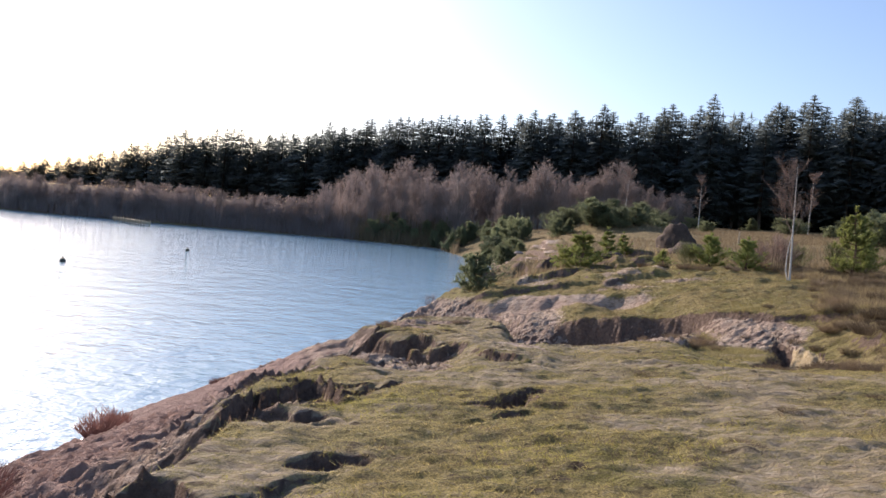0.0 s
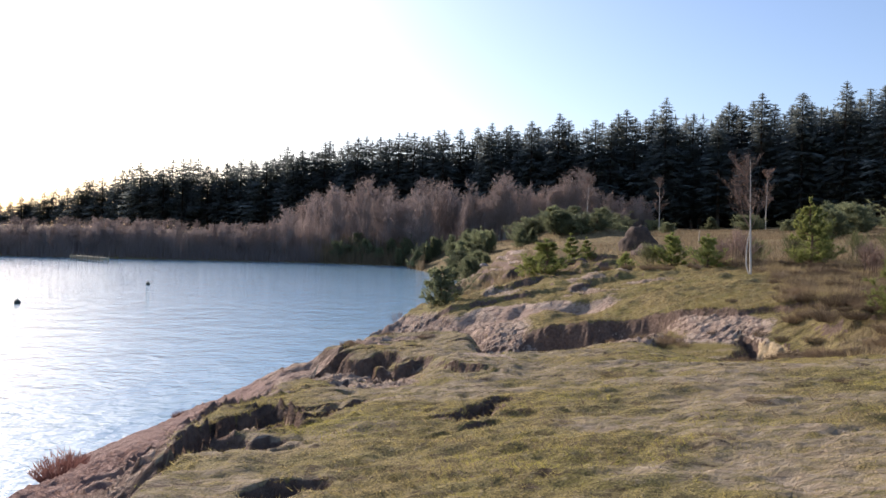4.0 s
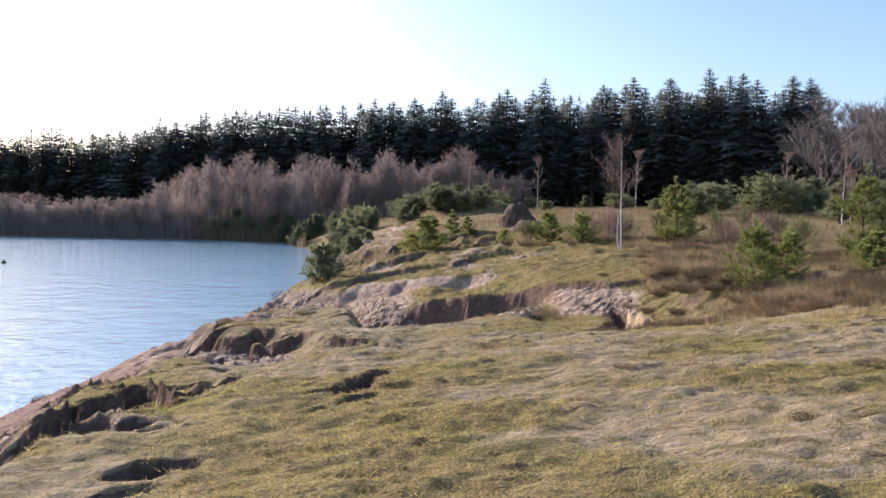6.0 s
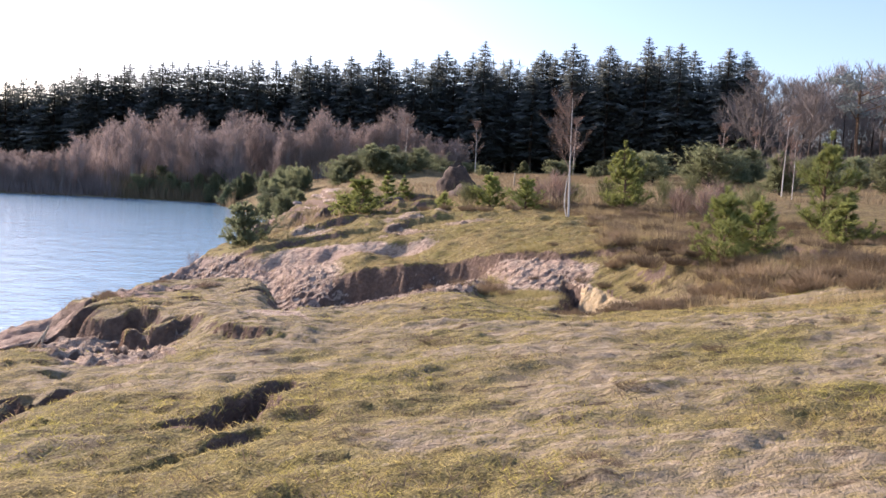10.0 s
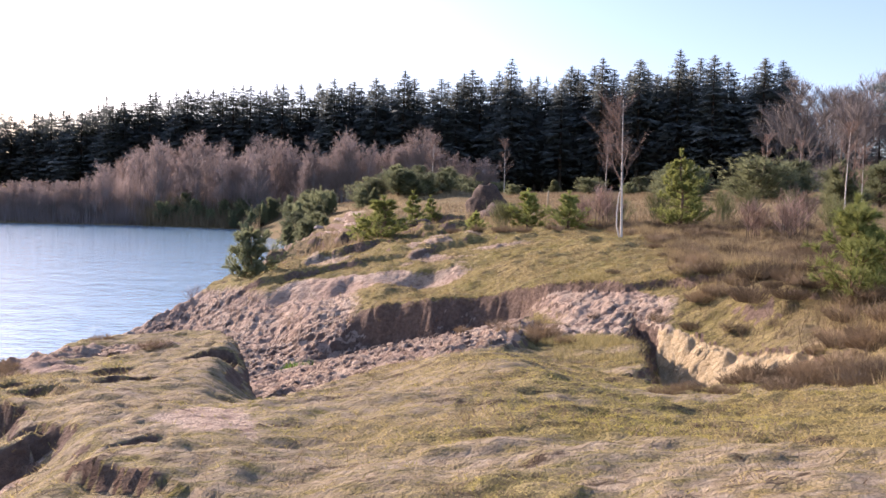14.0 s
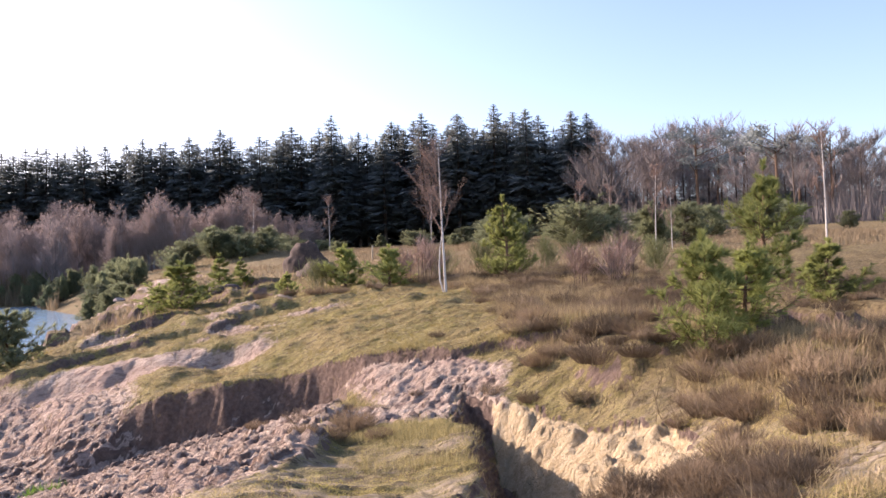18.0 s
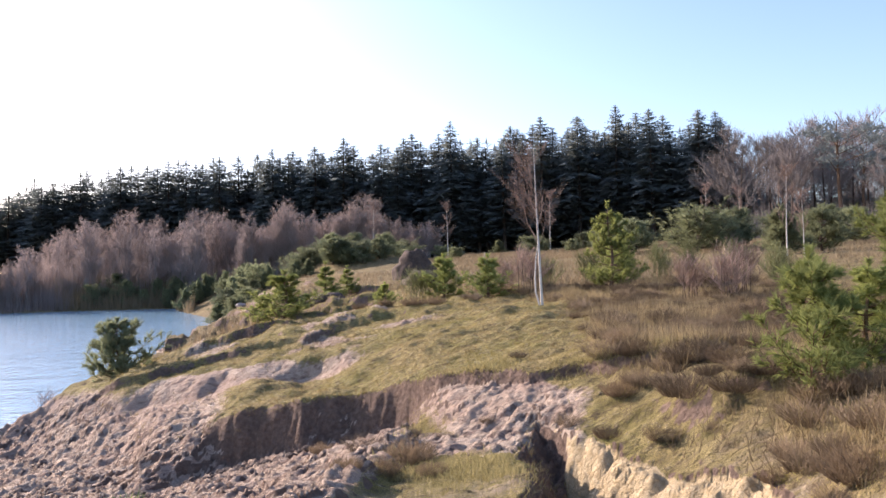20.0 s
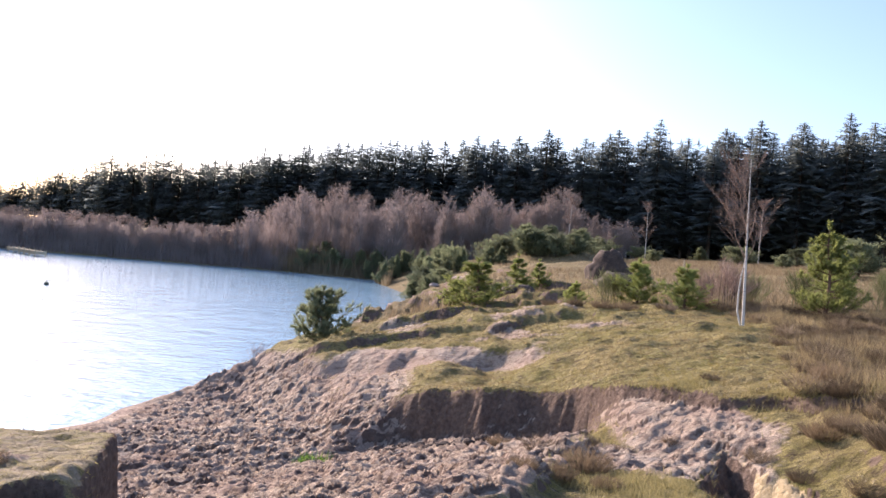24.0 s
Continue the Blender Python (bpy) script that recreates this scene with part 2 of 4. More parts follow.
def fbm(x, y, seed=0, octaves=3):
    total, amp = 0.0, 1.0
    for k in range(octaves):
        total = total + amp * vnoise(x * 2 ** k + 17.3 * k, y * 2 ** k - 9.1 * k, seed + k)
        amp *= 0.5
    return total / 1.7


def cells(x, y, seed=0):
    """Distance to the nearest of scattered points, one a cell."""
    ix, iy = np.floor(x), np.floor(y)
    best = np.full(np.shape(x), 9.0)
    for dx in (-1, 0, 1):
        for dy in (-1, 0, 1):
            jx, jy = ix + dx, iy + dy
            px, py = jx + hash2(jx, jy, seed), jy + hash2(jx, jy, seed + 5)
            best = np.minimum(best, np.hypot(x - px, y - py))
    return best


def clods(x, y, seed=0):
    """For each place the random number of its nearest scattered point, and how far the border to the next is."""
    ix, iy = np.floor(x), np.floor(y)
    best, second, own = np.full(np.shape(x), 9.0), np.full(np.shape(x), 9.0), np.zeros(np.shape(x))
    for dx in (-1, 0, 1):
        for dy in (-1, 0, 1):
            jx, jy = ix + dx, iy + dy
            r = np.hypot(x - jx - hash2(jx, jy, seed), y - jy - hash2(jx, jy, seed + 5))
            nearer = r < best
            second = np.where(nearer, best, np.minimum(second, r))
            own = np.where(nearer, hash2(jx, jy, seed + 9), own)
            best = np.where(nearer, r, best)
    return own, second - best


def ramp(a, b, v):
    t = np.clip((v - a) / (b - a), 0, 1)
    return t * t * (3 - 2 * t)


def lerp(a, b, t):
    return a + (b - a) * t


def beside(x, y, line):
    """Distance from a broken line, below zero on its left."""
    best, sign = np.full(np.shape(x), 99.0), np.ones(np.shape(x))
    for (ax, ay), (bx, by) in zip(line[:-1], line[1:]):
        ux, uy = bx - ax, by - ay
        t = np.clip(((x - ax) * ux + (y - ay) * uy) / (ux * ux + uy * uy), 0, 1)
        r = np.hypot(x - ax - t * ux, y - ay - t * uy)
        nearer = r < best
        sign = np.where(nearer, np.where(ux * (y - ay) - uy * (x - ax) > 0, -1.0, 1.0), sign)
        best = np.where(nearer, r, best)
    return best * sign


def scarp_at(x, y):
    """Height line of the sandy scarp behind the cliff, and where it runs."""
    scarp = y - (26.6 - 0.3 * x + 0.5 * fbm(x * 0.55, y * 0.4, 27) + 0.2 * fbm(x * 1.9, y * 1.4, 30))
    return scarp, ramp(-1.6, -0.2, x) * (1 - ramp(3.8, 5.6, x))


def pit_sides(y):
    """Where the two long sides of the sand pit run."""
    left = np.interp(y, [10.5, 12, 14, 16, 17.3, 18.2], [3.3, 3.75, 4.5, 5.15, 5.55, 5.8])
    right = np.interp(y, [12.0, 12.5, 13.0, 13.9, 14.6, 15.1, 15.45, 16.6, 17.3, 18.2],
                      [4.0, 5.5, 6.3, 6.95, 7.15, 7.1, 6.75, 6.55, 6.3, 5.95])
    return left, right


def heath_at(x, y):
    """How far a place lies into the heath, below zero on the lawns."""
    return x - np.interp(y, [8, 10.5, 12, 14, 16, 18, 20, 23, 26, 30, 36],
                         [9.6, 8.4, 7.4, 7.2, 7.2, 7.2, 7.9, 9.0, 9.7, 9.9, 8.5]) + 0.5 * fbm(x * 0.8, y * 0.8, 91)


def inland(x, y):
    """Distance from the water's edge, below zero on the lake."""
    east = np.interp(y, [-60, 15, 20, 25, 28, 32, 36.5, 40, 55, 70, 87, 100, 112, 125],
                     [-7.5, -7, -6.3, -5.4, -4.8, -4.1, -3.5, -3.3, -2, -1.2, -2.5, -6, -9, -12])
    east = east + 0.25 * vnoise(x * 0 + 3, y * 0.6, 41)
    far = np.interp(x, [-600, -250, -120, -67, -44, -30, -12], [40, 92, 108, 117, 126, 131, 130])
    return np.maximum(x - east, y - far)


def land(x, y):
    """Height and the masks of bare sand, dark soil, yellow sand and rusty beach."""
    d = inland(x, y)
    wob = 0.3 * fbm(x * 1.3, y * 1.3, 3) + 0.14 * fbm(x * 4.5, y * 4.5, 58)
    yc, xc = np.clip(y, -40, 170), np.clip(x, -40, 110)
    a = 2.62 + 0.09 * np.clip(x, -4, 7) + 0.02 * np.clip(x - 7, 0, 60) - 0.03 * (np.clip(y, -10, 24) - 7)
    a = a - np.interp(y, [8.5, 12.4, 14, 17.5], [0, 0.45, 0.55, 0.75]) * lerp(ramp(1.2, 4, x), ramp(2.0, 4, x), 1 - ramp(12, 15, y)) * (1 - ramp(6.3, 9, x))
    a = a - 0.36 * ramp(-0.15, 0.35, x) * (1 - ramp(1.2, 2.8, x)) * ramp(10.8, 12.9, y)
    b = 2.52 + 0.19 * np.clip(xc - 5, -9, 3) + 0.05 * np.clip(xc - 8, 0, 200) + 0.03 * (yc - 21)
    b = b - 0.55 * (1 - ramp(-0.5, 3.5, x)) * ramp(31.5, 37, y) * (1 - ramp(60, 80, y))
    # low broken ledges across the upper grass, and a small scarp behind the cliff
    for line, rise, seed in ((31.8 + 0.04 * (x - 2) ** 2, 0.3, 23), (37.0 - 0.1 * x, 0.2, 24), (43.0 - 0.35 * x, 0.35, 25), (34.2 - 0.05 * x, 0.22, 26), (39.5 + 0.1 * x, 0.28, 20), (28.6 + 0.1 * x, 0.2, 66), (30.2 - 0.15 * x, 0.22, 67), (33.0 + 0.1 * x, 0.2, 68)):
        edge = y - line - 2.2 * fbm(x * 0.4, y * 0.2, seed) - 0.3 * vnoise(x * 2.2, y * 2.2, seed)
        b = b + rise * (ramp(-0.08, 0.2, edge) - ramp(0.3, 5.0, edge)) * (1 - ramp(5.5, 9, x)) * ramp(-0.25, 0.15, vnoise(x * 0.55, y * 0.15, seed + 3))
    scarp, on_scarp = scarp_at(x, y)
    b = b - (0.34 + 0.2 * vnoise(x * 0.9, y * 0.5, 38)) * (1 - ramp(-0.1, 0.75, scarp)) * on_scarp
    scarp_sand = on_scarp * (1 - ramp(0.3, 0.9, np.abs(scarp - 0.2) + 0.5 * vnoise(x * 1.5, y * 1.5, 39)))
    v = np.maximum(3.94 + 0.247 * x - 0.161 * y, 0.095 * d)
    rim_b = np.interp(x, [-3, -1.9, -0.5, 0.4, 0.75, 1.4, 3, 5, 6.7, 7.6, 9.5, 14],
                      [26.5, 25.2, 23.2, 22.0, 21.9, 22.4, 21.9, 20.9, 19.1, 18.2, 15.5, 12])
    rim_b = rim_b + 0.4 * np.sin(np.pi * np.clip((x - 1.3) / 1.9, 0, 1)) + 0.4 * np.sin(np.pi * np.clip((x - 3.2) / 1.8, 0, 1)) - 0.25
    rim_a = np.interp(x, [-6, -2, -0.5, 0.0, 0.3, 0.55, 0.8, 1.4, 2.5, 3.3, 4.5, 5],
                      [16.5, 15.8, 15.5, 14.3, 12.9, 12.7, 13.1, 13.5, 13.5, 14.6, 17.8, 20.5])
    wide_a = lerp(0.22, 1.3, ramp(0.8, 1.8, x))
    wide_b = np.where(x < 2, lerp(5.4, 0.6, ramp(-0.3, 2.4, x) ** 0.6), lerp(lerp(0.6, 0.16, ramp(4.6, 5.2, x)), 2.8, ramp(7.3, 9.5, x)))
    edge_b = 0.45 * fbm(x * 0.7, y * 0.5, 33) + 0.1 * fbm(x * 2.1 + 0.9 * y, y * 2.4, 34) + 0.04 * fbm(x * 6, y * 5, 40)
    in_a = ramp(-wide_a, 0.03, rim_a + wob - y)
    in_b = ramp(0.0, wide_b, y - rim_b - edge_b)
    # pale sand rises to the foot of the low rim
    a = lerp(a, b - 0.17, ramp(-2.6, -0.1, y - rim_b) * ramp(4.7, 5.4, x) * (1 - ramp(7.5, 9, x)))
    v = lerp(v, b - 0.85, 0.6 * ramp(-2.2, -0.1, y - rim_b) * ramp(1.6, 3.0, x))
    z = lerp(lerp(v, a, in_a), b, in_b)
    # a dark broken ledge through the heather
    ledge = y - (15.9 - 0.2 * (x - 7)) - 1.1 * fbm(x * 0.9, y * 0.5, 35)
    z = z + 0.26 * ramp(-0.4, 0.2, vnoise(x * 0.9, y * 0.4, 36)) * (ramp(-0.05, 0.15, ledge) - ramp(0.4, 4.0, ledge)) * ramp(7.0, 7.8, x) * (1 - ramp(12, 14, x))
    # hill with scrub before the wood
    z_hill = 2.6 * np.exp(-((x - 8.5) / 7.5) ** 2 - ((y - 86) / 8.0) ** 2)
    # sand pit: steep dark wall on one side, a long yellow slope on the other
    warp = 0.24 * fbm(x * 1.3, y * 1.3, 9) + 0.12 * fbm(x * 4.1, y * 4.1, 11)
    xw = x + warp
    pit_left, pit_right = pit_sides(y + 0.2 * fbm(x * 1.5, y * 1.5, 10))
    u = xw - pit_left
    v_slope = np.clip((pit_right - xw) / np.maximum(pit_right - pit_left - 0.5, 0.15), 0, 1)
    along = ramp(12.15, 12.75, y + 0.5 * warp) * (1 - ramp(17.7, 18.25, y + warp))
    pit = ramp(0.0, lerp(0.5, 0.85, ramp(14.5, 17.5, y)), u) * np.minimum(1.0, 0.1 * (v_slope > 0) + v_slope ** 1.4) * along
    beyond = xw - pit_right
    z = z - 0.24 * ramp(12.4, 13.4, y) * (1 - ramp(15.6, 17.0, y)) * (1 - ramp(0.0, 1.1, beyond)) * ramp(0.0, 0.3, u)
    z = z - lerp(1.3, 0.85, ramp(14.5, 17.5, y)) * pit
    gully = ramp(0.03, 0.2, pit) * (1 - ramp(0.5, 0.72, u + 0.25 * fbm(x * 3, y * 3, 37)))
    # hollows in the near turf
    hollow = np.zeros(np.shape(x))
    for hx, hy, hl, hw, turn, deep in ((0.14, 6.95, 0.4, 0.19, 1.25, 0.4), (0.27, 7.35, 0.2, 0.12, 1.0, 0.2), (-0.14, 6.68, 0.22, 0.06, 0.05, 0.12), (-1.2, 7.5, 0.62, 0.15, 0.95, 0.26),
                                       (0.05, 6.28, 0.34, 0.05, 0.45, 0.07), (-0.2, 6.1, 0.25, 0.05, 0.5, 0.06), (-1.85, 11.95, 0.55, 0.14, 0.75, 0.26), (-0.7, 12.4, 0.3, 0.12, 0.2, 0.2),
                                       (-1.05, 4.75, 0.34, 0.12, 0.35, 0.18),
                                       (-1.0, 13.0, 0.4, 0.14, 0.4, 0.16), (-0.6, 9.2, 0.35, 0.06, 0.2, 0.08), (-0.1, 9.9, 0.2, 0.1, 0.5, 0.1),
                                       (-1.6, 14.2, 0.5, 0.12, 0.3, 0.14), (-0.15, 13.6, 0.35, 0.22, 1.3, 0.3)):
        qx, qy = x - hx, y - hy
        u, w = math.cos(turn) * qx + math.sin(turn) * qy, -math.sin(turn) * qx + math.cos(turn) * qy
        k = 1 - ramp(0.5, 1.0, np.hypot(u / hl, w / hw) + 0.4 * fbm(x * 4.5, y * 4.5, 31))
        z = z - deep * k
        hollow = np.maximum(hollow, k * min(1.0, deep / 0.22))
    near = np.interp(d, [-60, -3, 0, 3.4, 4.4, 5.2, 9], [-3, -0.5, 0, 1.5, 1.9, 2.75, 9])
    mid = np.interp(d, [-60, -3, 0, 20], [-3, -0.5, 0, 9])
    head = np.interp(d, [-60, -3, 0, 0.7, 1.7, 5], [-3, -0.5, 0, 0.35, 1.7, 8])
    back = np.interp(d, [-60, -3, 0, 1.5, 6, 14, 60, 200], [-3, -0.5, 0, 0.4, 2.6, 4.6, 9, 20])
    shelf = lerp(lerp(lerp(near, mid, ramp(14.5, 17, y)), head, ramp(26, 29, y)), back, ramp(55, 80, y))
    # turf clods breaking off along the crest
    band = ramp(2.5, 3.3, d) * (1 - ramp(5.0, 6.3, d)) * (1 - ramp(13.5, 15.5, y)) * ramp(-2, 2, y)
    own, rim = clods(x * 1.25 + 0.5 * vnoise(x * 2, y * 2, 44), y * 1.0 + 0.5 * vnoise(x * 2, y * 2, 45), 46)
    drop = np.where(own < 0.45, 0.0, 0.12 + 0.45 * (own - 0.45))
    # a sunken sandy floor with steep broken turf on its lake side
    side = beside(x, y, ((-3.3, 8.6), (-3.1, 10.6), (-2.5, 11.7), (-1.7, 11.1), (-1.0, 10.1), (-0.7, 9.9)))
    lobes = 0.3 * fbm(x * 1.7, y * 1.7, 47) + 0.07 * vnoise(x * 6, y * 6, 48)
    sunk = np.where(side < 0, 1 - ramp(0.28, 0.38, -side + 1.4 * lobes), 1 - ramp(-0.1, 1.9, side + 0.5 * lobes))
    sunk = sunk * np.clip(0.9 + 0.4 * vnoise(x * 1.5 + 5, y * 1.5, 56), 0.1, 1.1) * ramp(7.4, 8.6, y) * (1 - ramp(-1.0, -0.35, x))
    drop = drop * (1 - ramp(0.0, 0.3, sunk))
    z = z - band * drop * ramp(0.0, 0.12, rim) - 0.28 * sunk + 0.1 * ramp(0.25, 0.5, -side) * (1 - ramp(0.8, 1.8, -side)) * ramp(7.5, 9, y) * (1 - ramp(13, 14.5, y))
    bare = np.maximum(band * np.where(own > 0.7, 0.9, 0.0), 0.95 * ramp(0.3, 0.55, sunk + 0.3 * fbm(x * 1.8, y * 1.8, 51)))
    shelf = shelf - 0.28 * sunk
    shelf = shelf + (0.3 * fbm(x * 0.9, y * 0.9, 12)) * ramp(2.6, 3.6, d) * (1 - ramp(6, 8, d)) * (1 - ramp(14, 16, y))
    shelf = shelf + z_hill * ramp(2, 10, d)
    z = z + z_hill * ramp(2, 10, d)
    low = ramp(-0.05, 0.25, z - shelf)
    z = np.minimum(z, shelf)
    # low broken steps along the bay
    steps = ramp(36, 42, y) * (1 - ramp(88, 96, y)) * (1 - ramp(6, 12, d)) * ramp(0.1, 0.6, d)
    q = z / 0.55 + 0.6 * fbm(x * 0.35, y * 0.25, 49) + 0.15 * vnoise(x * 1.6, y * 1.2, 50)
    z = z + steps * 0.5 * (np.floor(q) + ramp(0.6, 0.95, q - np.floor(q)) - q + 0.5)
    # masks
    valley = (1 - in_a) * (1 - in_b ** 5)
    valley = np.maximum(valley, 0.9 * in_b * (1 - ramp(0.5, 1.6, scarp + 0.8 + 0.9 * fbm(x * 0.7, y * 0.7, 29))) * (1 - ramp(0.8, 2.6, x + 0.6 * vnoise(x * 1.3, y * 1.3, 28))) * ramp(-2.5, -1.0, x + 0.0))
    spill = ramp(-4.6, -3.2, y - rim_b + 0.9 * fbm(x * 1.3, y * 0.9, 18)) * ramp(4.0, 4.6, x) * (1 - ramp(5.4, 6.4, x)) * (1 - ramp(-2.2, -1.6, y - rim_b)) * (1 - ramp(0.0, 0.1, pit))
    strip = ramp(4.7, 5.3, x) * (1 - ramp(6.3, 7.1, x + 0.5 * vnoise(x, y, 4))) * ramp(-2.6, -1.9, y - rim_b + 0.6 * fbm(x, y, 18)) * (1 - ramp(0.0, 0.2, y - rim_b - edge_b))
    bank = low * (1 - ramp(60, 75, y)) * ramp(-0.3, 0.1, d)
    bank = np.maximum(bank, ramp(45, 55, y) * (1 - ramp(92, 100, y)) * ramp(-0.3, 0.1, d) * (1 - ramp(0.6, 1.8, d + 1.5 * fbm(x * 0.4, y * 0.3, 19))))
    bank = np.maximum(bank, 0.9 * ramp(40, 46, y) * (1 - ramp(88, 96, y)) * ramp(-0.3, 0.1, d) * (1 - ramp(3.5, 6.5, d)) * ramp(0.05, 0.3, fbm(x * 0.45, y * 0.35, 92)))
    sand = np.clip(np.maximum(np.maximum(np.maximum(valley, strip), np.maximum(bank, bare)), np.maximum(0.85 * scarp_sand, 0.8 * spill)), 0, 1)
    broken = ramp(0.12, 0.4, fbm(x * 0.8, y * 0.75, 59)) * ramp(25.5, 27.5, y) * (1 - ramp(37, 41, y)) * (1 - ramp(6, 8.5, x))
    sand = np.maximum(sand, 0.62 * broken)
    sand = np.maximum(sand, 0.8 * ramp(0.35, 0.6, fbm(x * 0.5 + 3, y * 0.9, 52)) * ramp(10.5, 12.5, y) * (1 - ramp(15.5, 17, y)) * (1 - ramp(1.5, 4, x)))
    trod = np.abs(x - np.interp(y, [3, 6, 8, 10.3, 12, 14, 16], [3.2, 2.6, 1.4, 0.4, -0.3, -0.6, -1.0]) + 0.4 * fbm(x * 0.7, y * 0.7, 53))
    worn = np.maximum(0.8 * (1 - ramp(0.05, 0.9, trod)) * ramp(6, 9, y), ramp(-0.15, 0.3, fbm(x * 0.8, y * 1.5, 54)) * 0.95) * ramp(0.8, 2.0, 17 - y) * (1 - ramp(7, 9, x))
    worn = np.maximum(worn, 0.85 * (1 - ramp(0.9, 2.4, np.hypot(x - 0.3, (y - 11.8) / 1.4) + 0.7 * fbm(x * 1.1, y * 1.3, 94))))
    path = np.hypot((x - 0.25 + 0.3 * (y - 10.6)) / 0.33, (y - 10.6) / 0.75) + 0.9 * fbm(x * 2.2, y * 2.2, 55)
    sand = np.maximum(sand, 0.75 * (1 - ramp(0.4, 1.1, path)))
    flat = np.maximum(0.85 * (1 - ramp(0.4, 1.3, path)), 0.7 * ramp(10.5, 12.5, y) * (1 - ramp(13.0, 14.5, y)) * in_a)
    sand = sand * (1 - ramp(0, 3, d - 0.5) * ramp(92, 100, y))
    yellow = ramp(0.02, 0.12, pit) * (1 - gully)
    hollow = np.maximum(hollow, gully)
    rust = bank * (1 - ramp(12, 20, y)) * (1 - ramp(3.2, 4.6, d))
    # relief of each kind of surface
    fine = 1 - ramp(40, 70, np.hypot(x, y))
    bx, by = x + 0.12 * vnoise(x * 3, y * 3, 2), y + 0.12 * vnoise(x * 3, y * 3, 14)
    pocks = (1 - np.abs(vnoise(bx * 3.6 + 2.3 * by, by * 6.4 - 3.8 * bx, 8))) ** 2 - 0.35
    pocks2 = (1 - np.abs(vnoise(bx * 4.8 + 3.6 * by, by * 11.0 - 7.5 * bx, 88))) ** 3 - 0.3
    lumps = fbm(x * 1.7 + 0.7 * y, y * 2.6, 77)
    z = z + fine * sand * (1 - flat) * (1 - 0.7 * scarp_sand) * (0.09 * pocks + 0.085 * pocks2 + 0.07 * lumps) * (1 - 0.35 * strip) * (1 - 0.15 * rust) * ramp(0.0, 0.8, d)
    z = z + fine * ramp(0.02, 0.2, pit) * (0.2 * fbm(x * 1.7, y * 2.6, 15) + 0.2 * np.abs(fbm(x * 2.8 + 0.6 * y, y * 4.0, 16)) + 0.12 * np.abs(vnoise(x * 6, y * 8, 17)) + 0.05 * vnoise(x * 12, y * 14, 57))
    turf = (1 - sand) * (1 - ramp(0.02, 0.1, pit)) * ramp(0, 1, d)
    z = z + fine * turf * (0.045 * fbm(x * 1.1, y * 2.0, 61) + 0.022 * fbm(x * 2.6, y * 5.0, 62) + 0.026 * vnoise(x * 6, y * 10, 63) + 0.018 * np.abs(vnoise(x * 11, y * 16, 64)) + ramp(22, 24, y) * (0.13 * np.abs(fbm(x * 1.1, y * 1.0, 93)) + 0.05 * vnoise(x * 2.6, y * 2.2, 95)))
    z = z + (1 - fine) * ramp(5, 30, d) * 0.35 * fbm(x * 0.08, y * 0.08, 71)
    return z, sand, hollow, yellow, rust, worn, pit, d


def ground(x, y):
    """Height in metres of the built ground at a place in metres."""
    x, y = x / S, y / S
    i = min(max(int(np.searchsorted(gx[0], x)) - 1, 0), gx.shape[1] - 2)
    j = min(max(int(np.searchsorted(gy[:, 0], y)) - 1, 0), gx.shape[0] - 2)
    u, v = (x - gx[0, i]) / (gx[0, i + 1] - gx[0, i]), (y - gy[j, 0]) / (gy[j + 1, 0] - gy[j, 0])
    low, high = gz[j, i] + (gz[j, i + 1] - gz[j, i]) * u, gz[j + 1, i] + (gz[j + 1, i + 1] - gz[j + 1, i]) * u
    return float(low + (high - low) * v) * S


def spaced(bounds):
    out = []
    for a, b, step in bounds:
        out.extend(np.arange(a, b - 1e-6, step).tolist())
    return out


grow = [0.6 * 1.25 ** k for k in range(33)]
xs = [-9.6 - sum(grow[:k]) for k in range(33, 0, -1)] + spaced([(-9.6, -7.4, 0.2), (-7.4, -4.0, 0.075), (-4.0, 8.4, 0.045), (8.4, 13, 0.13), (13, 30, 0.6)]) + [30 + sum(grow[:k]) for k in range(33)]
ys = [-2 - sum(grow[:k]) for k in range(31, 0, -1)] + spaced([(-2, 3, 0.3), (3, 23.8, 0.045), (23.8, 29, 0.08), (29, 42, 0.16), (42, 70, 0.3), (70, 150, 1.6)]) + [150 + sum(grow[:k]) for k in range(33)]
gx, gy = np.meshgrid(np.array(xs), np.array(ys))
gz, g_sand, g_hollow, g_yellow, g_rust, g_worn, g_pit, g_d = land(gx, gy)
slope = np.hypot(np.gradient(gz, np.array(ys), axis=0), np.gradient(gz, np.array(xs), axis=1))


